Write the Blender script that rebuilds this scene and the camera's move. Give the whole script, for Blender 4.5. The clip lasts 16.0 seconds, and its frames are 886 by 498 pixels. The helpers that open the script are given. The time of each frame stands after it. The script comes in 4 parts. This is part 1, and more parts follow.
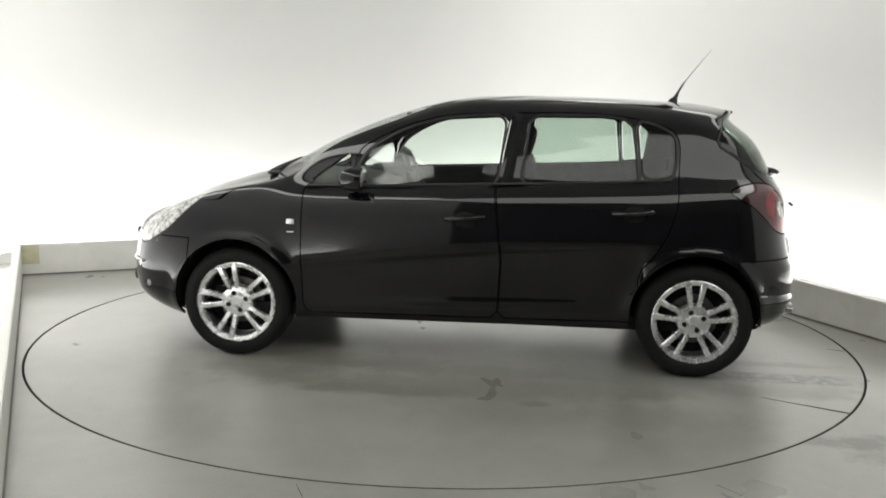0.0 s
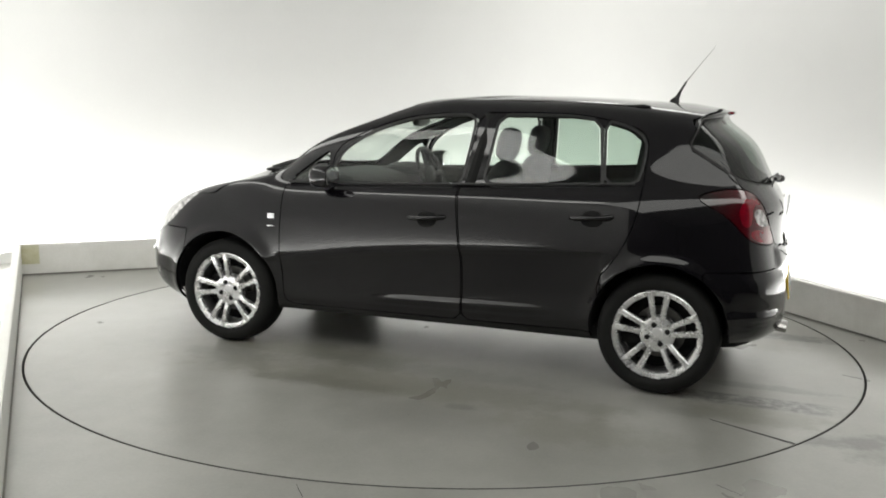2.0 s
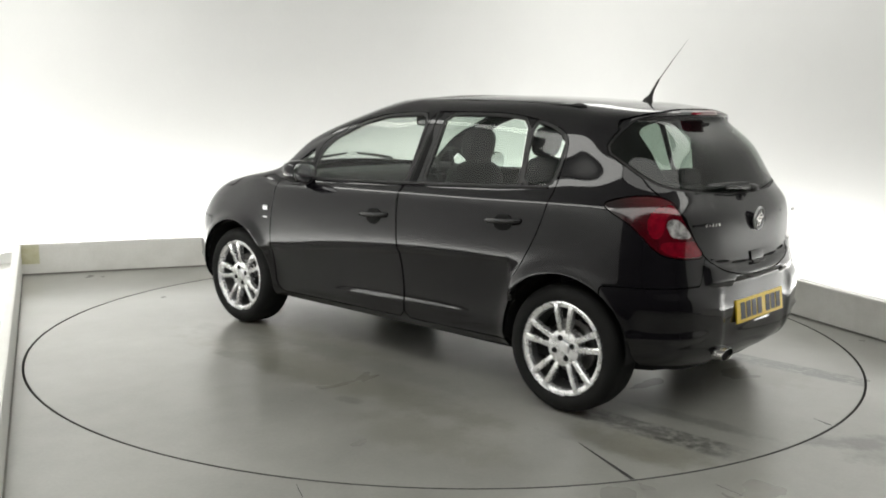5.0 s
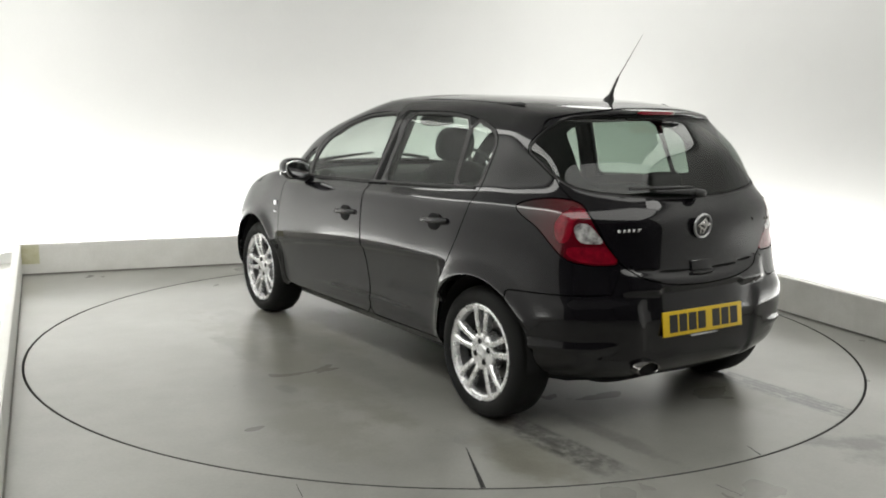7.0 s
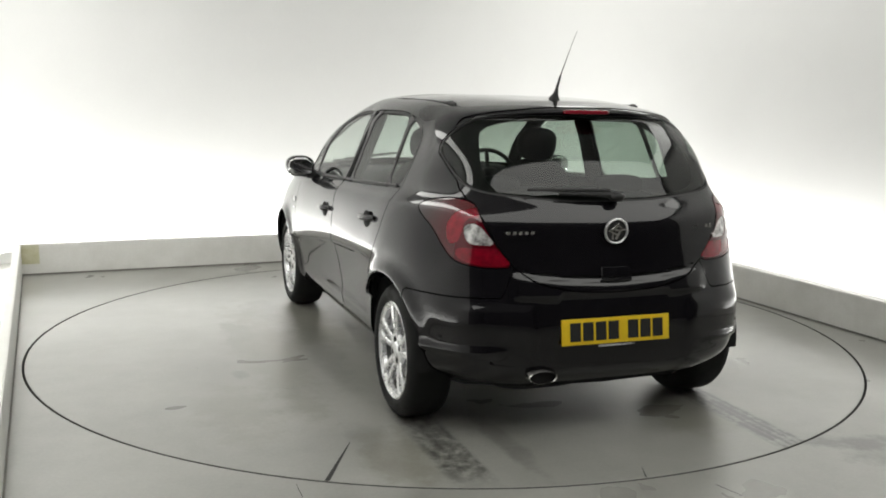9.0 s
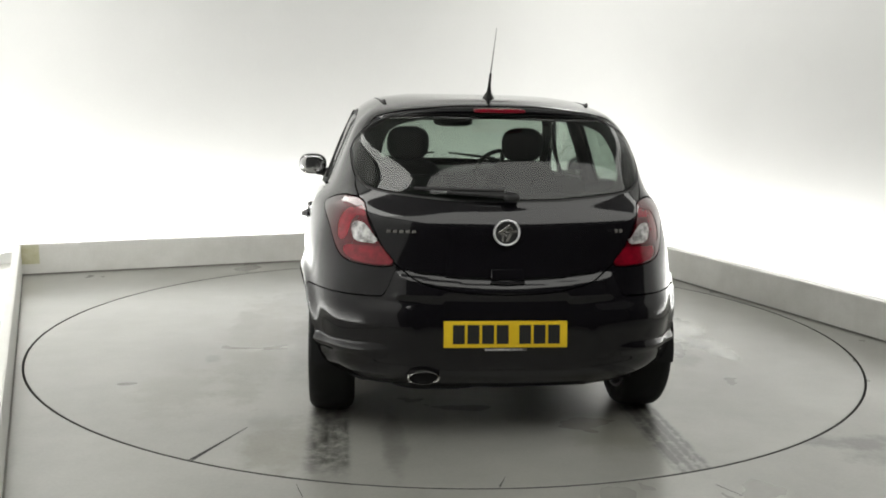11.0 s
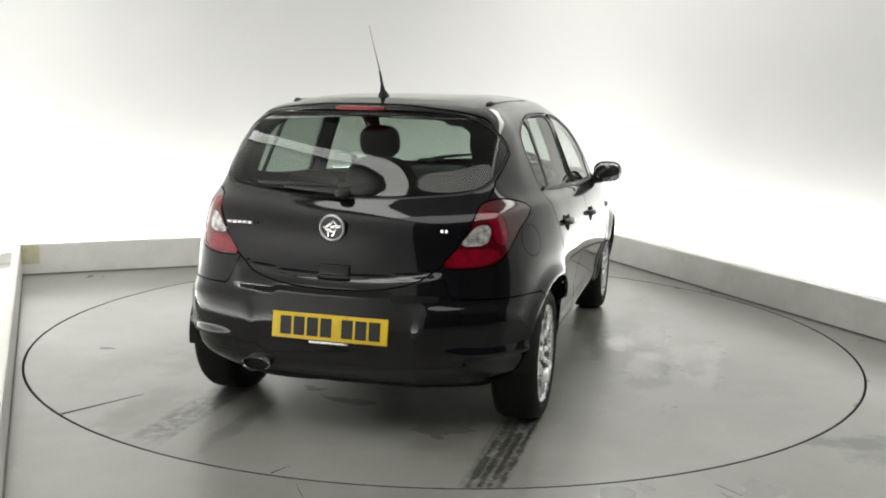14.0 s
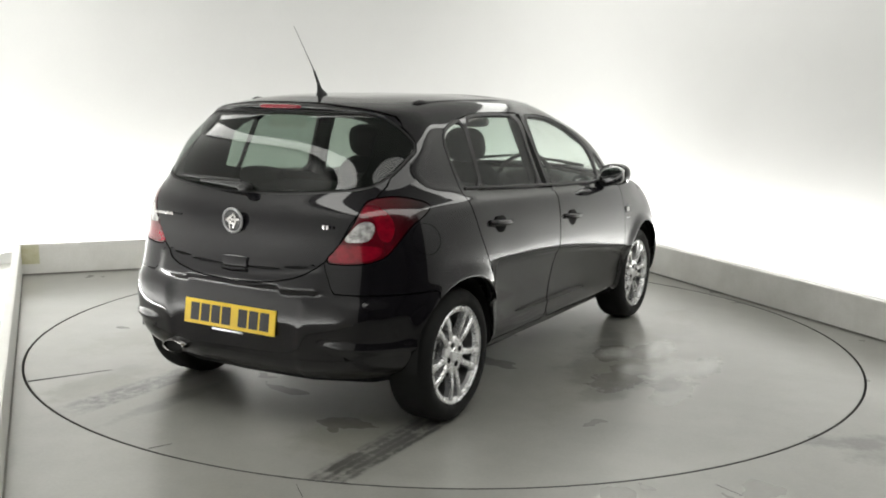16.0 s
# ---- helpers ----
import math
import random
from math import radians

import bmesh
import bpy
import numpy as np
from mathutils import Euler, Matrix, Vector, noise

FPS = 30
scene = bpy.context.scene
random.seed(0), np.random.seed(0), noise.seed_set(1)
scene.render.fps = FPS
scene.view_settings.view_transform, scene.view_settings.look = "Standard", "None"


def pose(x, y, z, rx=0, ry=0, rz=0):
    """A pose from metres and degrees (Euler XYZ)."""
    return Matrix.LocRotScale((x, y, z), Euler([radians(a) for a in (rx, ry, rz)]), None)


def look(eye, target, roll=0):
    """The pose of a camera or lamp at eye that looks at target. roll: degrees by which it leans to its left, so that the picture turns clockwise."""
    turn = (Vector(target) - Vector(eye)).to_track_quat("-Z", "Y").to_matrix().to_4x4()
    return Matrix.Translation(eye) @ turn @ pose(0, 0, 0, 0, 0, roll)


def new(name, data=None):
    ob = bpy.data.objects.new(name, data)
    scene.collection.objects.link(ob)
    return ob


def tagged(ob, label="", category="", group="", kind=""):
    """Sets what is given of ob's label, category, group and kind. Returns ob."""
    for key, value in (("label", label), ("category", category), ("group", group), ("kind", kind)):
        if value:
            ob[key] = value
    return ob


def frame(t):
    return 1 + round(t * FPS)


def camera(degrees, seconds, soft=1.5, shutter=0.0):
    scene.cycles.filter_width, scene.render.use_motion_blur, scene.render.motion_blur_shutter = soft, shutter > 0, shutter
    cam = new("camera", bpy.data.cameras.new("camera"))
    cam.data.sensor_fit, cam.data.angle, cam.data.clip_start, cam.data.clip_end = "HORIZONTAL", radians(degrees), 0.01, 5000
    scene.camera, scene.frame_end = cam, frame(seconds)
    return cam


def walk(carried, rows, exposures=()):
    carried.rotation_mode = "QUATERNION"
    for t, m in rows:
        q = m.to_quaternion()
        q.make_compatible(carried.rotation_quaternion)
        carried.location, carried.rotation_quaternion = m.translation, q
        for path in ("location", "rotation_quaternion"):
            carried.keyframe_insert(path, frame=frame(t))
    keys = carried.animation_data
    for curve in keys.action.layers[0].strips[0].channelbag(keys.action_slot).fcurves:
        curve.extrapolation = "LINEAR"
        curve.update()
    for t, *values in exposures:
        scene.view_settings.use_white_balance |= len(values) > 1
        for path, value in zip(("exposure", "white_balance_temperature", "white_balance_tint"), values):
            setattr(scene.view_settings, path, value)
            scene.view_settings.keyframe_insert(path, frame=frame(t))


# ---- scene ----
# camera: a fixed pinhole beside the turntable
cam = camera(49.97, 16.0, soft=1.9)
EYE = (0.0, -5.852, 1.4636)
PAN, TILT, ROLL = -0.0034, -0.1586, 1.123
AIM = (EYE[0] + math.sin(PAN) * 5, EYE[1] + math.cos(PAN) * 5 * 1.0, EYE[2] + math.tan(TILT) * 5)
EYE_POSE = look(EYE, AIM, ROLL)
walk(cam, [(0.0, EYE_POSE), (16.0, EYE_POSE)])

# world: the studio is closed, only a trace of stray light
world = bpy.data.worlds.new("studio_dark")
world.use_nodes = True
world.node_tree.nodes["Background"].inputs[0].default_value = (0.8, 0.85, 0.8, 1)
world.node_tree.nodes["Background"].inputs[1].default_value = 0.02
scene.world = world
scene.view_settings.exposure = -0.06

ROOM = pose(0, 0, 0, 0, 0, 23.6)          # the room stands turned to the camera
KERB_L, KERB_R, KERB_B, KERB_H = -2.46, 2.51, 2.755, 0.25
WALL_L, WALL_R, WALL_B, WALL_H = -3.15, 3.2, 3.45, 3.4
DISC_R = 2.434


def area_lamp(name, m, sx, sy, power, colour=(1, 1, 1), spread=180):
    data = bpy.data.lights.new(name, "AREA")
    data.shape, data.size, data.size_y, data.energy, data.color = "RECTANGLE", sx, sy, power, colour
    data.spread = radians(spread)
    ob = new(name, data)
    ob.matrix_world = m
    return ob


# cove lamps behind the kerb, washing the white walls from below
COVE = (1.0, 1.0, 0.97)
area_lamp("cove_lamp_back", ROOM @ pose(0, KERB_B + 0.52, 0.10, 180 - 3, 0, 0), 5.4, 0.14, 88, COVE)
area_lamp("cove_lamp_right", ROOM @ pose(KERB_R + 0.52, 0.0, 0.10, 180 - 3, 0, -90), 5.8, 0.14, 88, COVE)
area_lamp("cove_lamp_left", ROOM @ pose(KERB_L - 0.52, 0.0, 0.10, 180 - 3, 0, 90), 5.8, 0.14, 88, COVE)
# strip lamps round the edge of the ceiling
STRIP = (1, 1, 0.95)
area_lamp("ceiling_strip_lamp", ROOM @ pose(-2.65, -0.1, WALL_H - 0.06), 0.6, 6.2, 66, STRIP)
area_lamp("ceiling_strip_lamp", ROOM @ pose(2.70, -0.1, WALL_H - 0.06), 0.6, 6.2, 42, STRIP)
area_lamp("ceiling_strip_lamp", ROOM @ pose(0.0, -4.25, WALL_H - 0.12, 6), 6.0, 2.0, 86, STRIP)


# ---- materials ----
def material(name, base, rough=0.5, metal=0.0, coat=0.0):
    m = bpy.data.materials.new(name)
    m.use_nodes = True
    b = m.node_tree.nodes["Principled BSDF"]
    b.inputs["Base Color"].default_value = (*base, 1)
    b.inputs["Roughness"].default_value = rough
    b.inputs["Metallic"].default_value = metal
    if coat:
        b.inputs["Coat Weight"].default_value = coat
        b.inputs["Coat Roughness"].default_value = 0.06
    return m, m.node_tree, b


def noise_node(nt, scale, detail=6, rough=0.6, stretch=None, offset=(0, 0, 0)):
    tc = nt.nodes.new("ShaderNodeTexCoord")
    n = nt.nodes.new("ShaderNodeTexNoise")
    n.inputs["Scale"].default_value, n.inputs["Detail"].default_value, n.inputs["Roughness"].default_value = scale, detail, rough
    mp = nt.nodes.new("ShaderNodeMapping")
    mp.inputs["Scale"].default_value = stretch or (1, 1, 1)
    mp.inputs["Location"].default_value = offset
    nt.links.new(tc.outputs["Object"], mp.inputs["Vector"])
    nt.links.new(mp.outputs["Vector"], n.inputs["Vector"])
    return n.outputs["Fac"]


def ramp(nt, fac, a, b, lo=0.35, hi=0.65):
    r = nt.nodes.new("ShaderNodeValToRGB")
    r.color_ramp.elements[0].position, r.color_ramp.elements[0].color = lo, (*a, 1)
    r.color_ramp.elements[1].position, r.color_ramp.elements[1].color = hi, (*b, 1)
    nt.links.new(fac, r.inputs["Fac"])
    return r.outputs["Color"]


def mixed(nt, fac, a, b, mode="MIX"):
    x = nt.nodes.new("ShaderNodeMix")
    x.data_type, x.blend_type = "RGBA", mode
    for sock, val in ((x.inputs[0], fac), (x.inputs[6], a), (x.inputs[7], b)):
        if hasattr(val, "links"):
            nt.links.new(val, sock)
        elif isinstance(val, tuple):
            sock.default_value = (*val, 1)
        else:
            sock.default_value = val
    return x.outputs[2]


def bump(nt, b, height, strength=0.2, distance=0.002):
    n = nt.nodes.new("ShaderNodeBump")
    n.inputs["Strength"].default_value, n.inputs["Distance"].default_value = strength, distance
    nt.links.new(height, n.inputs["Height"])
    nt.links.new(n.outputs["Normal"], b.inputs["Normal"])


def surface(name, dark, light, rough, scale=8.0, grain=120.0, metal=0.0, coat=0.0, relief=0.15):
    """Two scales of variation in colour, one in gloss, and a fine relief."""
    m, nt, b = material(name, light, rough, metal, coat)
    big = noise_node(nt, scale)
    fine = noise_node(nt, grain, 3)
    col = mixed(nt, 0.25, ramp(nt, big, dark, light), ramp(nt, fine, dark, light))
    nt.links.new(col, b.inputs["Base Color"])
    r = ramp(nt, big, (rough * 0.85,) * 3, (min(1, rough * 1.15),) * 3)
    nt.links.new(r, b.inputs["Roughness"])
    if relief:
        bump(nt, b, fine, relief)
    return m


def glass(name, tint, rough=0.0):
    """Thin tinted pane: see-through with a clear-coat mirror on top."""
    m = bpy.data.materials.new(name)
    m.use_nodes = True
    nt = m.node_tree
    nt.nodes.clear()
    out = nt.nodes.new("ShaderNodeOutputMaterial")
    tr = nt.nodes.new("ShaderNodeBsdfTransparent")
    tr.inputs[0].default_value = (*tint, 1)
    gl = nt.nodes.new("ShaderNodeBsdfGlossy")
    gl.inputs["Roughness"].default_value = rough
    lw = nt.nodes.new("ShaderNodeLayerWeight")
    lw.inputs["Blend"].default_value = 0.5
    mirror = times(nt, times(nt, times(nt, lw.outputs["Facing"], 5.0, "POWER"), 0.92), 0.05, "ADD")
    mx = nt.nodes.new("ShaderNodeMixShader")
    nt.links.new(mirror, mx.inputs[0])
    nt.links.new(tr.outputs[0], mx.inputs[1])
    nt.links.new(gl.outputs[0], mx.inputs[2])
    nt.links.new(mx.outputs[0], out.inputs[0])
    return m


def band(nt, value, lo, hi, soft):
    """1 between lo and hi, fading over soft."""
    out = None
    for a, b in ((lo - soft, lo + soft), (hi + soft, hi - soft)):
        m = nt.nodes.new("ShaderNodeMapRange")
        m.interpolation_type = "SMOOTHSTEP"
        m.inputs["From Min"].default_value, m.inputs["From Max"].default_value = a, b
        if a > b:
            m.inputs["From Min"].default_value, m.inputs["From Max"].default_value = b, a
            m.inputs["To Min"].default_value, m.inputs["To Max"].default_value = 1, 0
        nt.links.new(value, m.inputs["Value"])
        out = m.outputs[0] if out is None else times(nt, out, m.outputs[0])
    return out


def times(nt, a, b, op="MULTIPLY"):
    m = nt.nodes.new("ShaderNodeMath")
    m.operation = op
    for sock, val in zip(m.inputs, (a, b)):
        if hasattr(val, "links"):
            nt.links.new(val, sock)
        else:
            sock.default_value = val
    return m.outputs[0]


def blot(nt, pos, cx, cy, rx, ry, ragged):
    """A ragged round spot at (cx, cy), 1 in its middle."""
    x = times(nt, times(nt, pos[0], cx, "SUBTRACT"), 1 / rx)
    y = times(nt, times(nt, pos[1], cy, "SUBTRACT"), 1 / ry)
    r = times(nt, times(nt, x, x), times(nt, y, y), "ADD")
    r = times(nt, r, times(nt, times(nt, ragged, 0.5, "SUBTRACT"), 4.2), "ADD")
    return band(nt, r, -9, 0.7, 0.6)


def plan(nt):
    tc = nt.nodes.new("ShaderNodeTexCoord")
    sp = nt.nodes.new("ShaderNodeSeparateXYZ")
    nt.links.new(tc.outputs["Object"], sp.inputs[0])
    return sp.outputs[0], sp.outputs[1]


def floor_material(name, seed, tone=1.0, spots=(), tracks=(), wet=()):
    """Worn grey floor paint: cloudy, with damp stains, scuffs, painted shade and painted glare."""
    m, nt, b = material(name, (0.3, 0.3, 0.29), 0.45, 0.0, 0.6)
    b.inputs["Coat Roughness"].default_value = 0.30
    off = (seed, seed * 2.3, 0)
    cloud = noise_node(nt, 0.9, 5, 0.55, None, off)
    stain = noise_node(nt, 1.7, 4, 0.5, (1, 0.6, 1), off)
    fine = noise_node(nt, 60, 4, 0.6, None, off)
    c = ramp(nt, cloud, tuple(tone * v for v in (0.25, 0.25, 0.224)), tuple(tone * v for v in (0.39, 0.389, 0.357)), 0.3, 0.7)
    c = mixed(nt, ramp(nt, stain, (0, 0, 0), (0.5,) * 3, 0.52, 0.80), c, tuple(tone * v for v in (0.17, 0.165, 0.15)))
    pos, ragged = plan(nt), noise_node(nt, 5.5, 8, 0.65, None, off)
    for cx, cy, rx, ry, colour, amount in spots:
        c = mixed(nt, times(nt, blot(nt, pos, cx, cy, rx, ry, ragged), amount), c, tuple(tone * v for v in colour))
    speck = noise_node(nt, 16, 5, 0.7, (1, 1, 1), off)
    if wet:
        # puddles: dark water with a mirror-smooth top
        pool = None
        for cx, cy, rx, ry in wet:
            one = blot(nt, pos, cx, cy, rx, ry, ragged)
            pool = one if pool is None else times(nt, pool, one, "MAXIMUM")
        pool = times(nt, pool, ramp(nt, speck, (0.15,) * 3, (1, 1, 1), 0.36, 0.60))
        nt.links.new(times(nt, times(nt, pool, -0.22), 0.30, "ADD"), b.inputs["Coat Roughness"])
        nt.links.new(times(nt, times(nt, pool, 0.4), 0.6, "ADD"), b.inputs["Coat Weight"])
    for x0, x1, y0, y1, amount, rib in tracks:
        # tyre marks: dark ribs with worn gaps
        wave = nt.nodes.new("ShaderNodeMath")
        wave.operation = "SINE"
        nt.links.new(times(nt, times(nt, pos[1], y0, "SUBTRACT"), 2 * math.pi * 4 / (y1 - y0)), wave.inputs[0])
        ribs = times(nt, times(nt, wave.outputs[0], rib), 0.90, "ADD")
        worn = ramp(nt, speck, (0.12,) * 3, (1, 1, 1), 0.38, 0.56)
        marks = times(nt, times(nt, band(nt, pos[0], x0, x1, 0.16), band(nt, pos[1], y0, y1, 0.02)), times(nt, ribs, worn))
        c = mixed(nt, times(nt, marks, amount), c, (0.014, 0.013, 0.010))
    grit = noise_node(nt, 7, 5, 0.6, (1, 0.8, 1), off)
    c = mixed(nt, 0.10, c, ramp(nt, grit, (0.12, 0.12, 0.105), (0.50, 0.50, 0.47), 0.3, 0.7))
    c = mixed(nt, 0.08, c, ramp(nt, fine, (0.15, 0.15, 0.14), (0.45, 0.45, 0.43)))
    nt.links.new(c, b.inputs["Base Color"])
    nt.links.new(ramp(nt, stain, (0.36,) * 3, (0.24,) * 3, 0.35, 0.8), b.inputs["Roughness"])
    bump(nt, b, fine, 0.08)
    return m


DAMP, PALE_GLARE, OLIVE = (0.060, 0.057, 0.046), (0.50, 0.50, 0.47), (0.175, 0.168, 0.122)
FLOOR = floor_material("floor_paint", 3.1, 0.88, [(1.85, -1.85, 0.34, 0.10, DAMP, 0.8), (2.1, -2.0, 0.4, 0.14, DAMP, 0.7), (1.1, -2.75, 0.5, 0.2, DAMP, 0.3)])
DISC = floor_material("turntable_paint", 7.7, 0.88, [
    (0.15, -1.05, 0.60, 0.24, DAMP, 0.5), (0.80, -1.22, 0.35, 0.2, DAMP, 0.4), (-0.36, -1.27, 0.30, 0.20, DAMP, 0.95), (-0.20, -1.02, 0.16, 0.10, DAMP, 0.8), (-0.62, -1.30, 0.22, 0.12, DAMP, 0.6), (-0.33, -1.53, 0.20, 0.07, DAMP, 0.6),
    # the olive at (0.45, 0.75) paints the car's shade along with dirt
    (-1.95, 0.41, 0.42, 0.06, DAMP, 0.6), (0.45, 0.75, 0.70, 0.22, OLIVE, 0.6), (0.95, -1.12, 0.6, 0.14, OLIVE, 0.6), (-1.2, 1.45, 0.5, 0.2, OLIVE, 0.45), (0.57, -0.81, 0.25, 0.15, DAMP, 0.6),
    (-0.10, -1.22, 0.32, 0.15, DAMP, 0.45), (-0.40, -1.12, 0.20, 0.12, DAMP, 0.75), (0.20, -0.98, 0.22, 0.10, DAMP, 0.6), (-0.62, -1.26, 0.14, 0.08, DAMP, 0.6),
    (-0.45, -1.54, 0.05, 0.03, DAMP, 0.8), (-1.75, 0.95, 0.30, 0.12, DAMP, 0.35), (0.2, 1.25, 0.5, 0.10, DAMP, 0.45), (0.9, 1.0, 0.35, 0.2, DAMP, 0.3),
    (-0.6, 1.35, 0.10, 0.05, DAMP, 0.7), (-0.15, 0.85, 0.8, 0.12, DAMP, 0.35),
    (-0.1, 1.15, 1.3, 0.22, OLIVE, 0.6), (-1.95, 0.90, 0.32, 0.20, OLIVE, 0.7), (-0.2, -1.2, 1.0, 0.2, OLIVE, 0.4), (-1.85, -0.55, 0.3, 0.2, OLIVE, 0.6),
    # pale spots: glare off the wet floor painted into its colour
    (0.12, -1.09, 0.13, 0.10, PALE_GLARE, 0.8), (-0.16, -1.29, 0.10, 0.09, PALE_GLARE, 0.5)],
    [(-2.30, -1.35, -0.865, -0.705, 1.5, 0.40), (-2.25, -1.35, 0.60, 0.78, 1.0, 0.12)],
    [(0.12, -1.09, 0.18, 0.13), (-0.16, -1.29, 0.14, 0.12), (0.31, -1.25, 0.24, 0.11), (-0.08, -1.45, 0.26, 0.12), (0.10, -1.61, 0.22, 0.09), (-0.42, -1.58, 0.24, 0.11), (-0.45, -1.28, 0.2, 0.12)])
WALL = surface("white_wall_paint", (0.70, 0.70, 0.69), (0.74, 0.74, 0.73), 0.8, 0.7, 90, relief=0.05)
CEILING = surface("grey_ceiling_paint", (0.22, 0.22, 0.215), (0.28, 0.28, 0.27), 0.8, 0.9, 60)
KERB = surface("kerb_paint", (0.76, 0.75, 0.71), (0.89, 0.88, 0.85), 0.38, 3.2, 70, relief=0.1)
DARK_WALL = surface("dark_front_wall", (0.03, 0.03, 0.03), (0.06, 0.06, 0.06), 0.9, 2.0, 60)
STEEL_EDGE = surface("dark_steel_edge", (0.02, 0.02, 0.02), (0.045, 0.045, 0.042), 0.7, 9, 90, 0.2)
# grime and the shadow gap under the kerb, both put into one dark colour
KERB_FOOT_SHADE = surface("kerb_foot_shade_grime", (0.16, 0.155, 0.14), (0.30, 0.29, 0.27), 0.8, 5, 60)
SCUFF = surface("old_yellow_stain", (0.55, 0.52, 0.30), (0.68, 0.66, 0.50), 0.7, 14, 80)


# ---- mesh helpers ----
def mesh_from(name, verts, faces, mat, smooth=True):
    me = bpy.data.meshes.new(name)
    me.from_pydata([tuple(v) for v in verts], [], [tuple(f) for f in faces])
    me.materials.append(mat)
    me.polygons.foreach_set("use_smooth", [smooth] * len(me.polygons))
    me.update()
    return me


def part(name, bm, mat, parent=None, label="", smooth=True, angle=35):
    """Links a bmesh as one mesh object, under parent where one is given."""
    bmesh.ops.recalc_face_normals(bm, faces=bm.faces)
    me = bpy.data.meshes.new(name)
    bm.to_mesh(me)
    bm.free()
    me.materials.append(mat)
    me.polygons.foreach_set("use_smooth", [smooth] * len(me.polygons))
    if smooth:
        me.set_sharp_from_angle(angle=radians(angle))
    ob = new(name, me)
    ob.parent = parent
    if label:
        tagged(ob, label)
    return ob


def add_box(bm, x0, x1, y0, y1, z0, z1, bevel=0.0, m=None):
    made = bmesh.ops.create_cube(bm, size=1)["verts"]
    for v in made:
        v.co = Vector(((x0 + x1) / 2 + v.co.x * (x1 - x0), (y0 + y1) / 2 + v.co.y * (y1 - y0), (z0 + z1) / 2 + v.co.z * (z1 - z0)))
    if bevel:
        edges = list({e for v in made for e in v.link_edges})
        made = list({v for f in bmesh.ops.bevel(bm, geom=edges, offset=bevel, segments=3, profile=0.6, affect="EDGES")["faces"] for v in f.verts} | {v for v in made if v.is_valid})
    if m is not None:
        bmesh.ops.transform(bm, matrix=m, verts=made)
    return made


def box(x0, x1, y0, y1, z0, z1, bevel=0.0, m=None):
    bm = bmesh.new()
    add_box(bm, x0, x1, y0, y1, z0, z1, bevel, m)
    return bm


def add_lathe(bm, profile, n=48, m=None, close=False):
    """Turns (radius, height) pairs round the z axis."""
    rings = []
    for r, z in profile:
        if r < 1e-6:
            rings.append([bm.verts.new((0, 0, z))] * n)
        else:
            rings.append([bm.verts.new((r * math.cos(a), r * math.sin(a), z)) for a in [2 * math.pi * i / n for i in range(n)]])
    pairs = list(zip(rings, rings[1:])) + ([(rings[-1], rings[0])] if close else [])
    for a, b in pairs:
        for i in range(n):
            j = (i + 1) % n
            vs = list(dict.fromkeys((a[i], a[j], b[j], b[i])))
            if len(vs) > 2:
                bm.faces.new(vs)
    vs = list({v for r in rings for v in r})
    if m is not None:
        bmesh.ops.transform(bm, matrix=m, verts=vs)
    return vs


def lathe(profile, n=48, m=None, close=False):
    bm = bmesh.new()
    add_lathe(bm, profile, n, m, close)
    return bm


def add_tube(bm, points, radius, n=10):
    """A round bar along points; radius may be a number or one per point."""
    pts = [Vector(p) for p in points]
    radii = radius if isinstance(radius, (list, tuple)) else [radius] * len(pts)
    rings = []
    for i, p in enumerate(pts):
        d = (pts[min(i + 1, len(pts) - 1)] - pts[max(i - 1, 0)]).normalized()
        up = Vector((0, 0, 1)) if abs(d.z) < 0.9 else Vector((1, 0, 0))
        a = d.cross(up).normalized()
        b = d.cross(a)
        rings.append([bm.verts.new(p + radii[i] * (a * math.cos(w) + b * math.sin(w))) for w in [2 * math.pi * k / n for k in range(n)]])
    for r0, r1 in zip(rings, rings[1:]):
        for k in range(n):
            bm.faces.new((r0[k], r0[(k + 1) % n], r1[(k + 1) % n], r1[k]))
    bm.faces.new(rings[0][::-1])
    bm.faces.new(rings[-1])


def tube(points, radius, n=10):
    bm = bmesh.new()
    add_tube(bm, points, radius, n)
    return bm


def rounded_path(corners, radius, steps=10):
    """An open line in plan whose inner corners are rounded."""
    pts = [Vector(corners[0])]
    for a, b, c in zip(corners, corners[1:], corners[2:]):
        a, b, c = Vector(a), Vector(b), Vector(c)
        p, q = b + (a - b).normalized() * radius, b + (c - b).normalized() * radius
        for i in range(steps + 1):
            s = i / steps
            pts.append((1 - s) ** 2 * p + 2 * s * (1 - s) * b + s * s * q)
    pts.append(Vector(corners[-1]))
    return pts


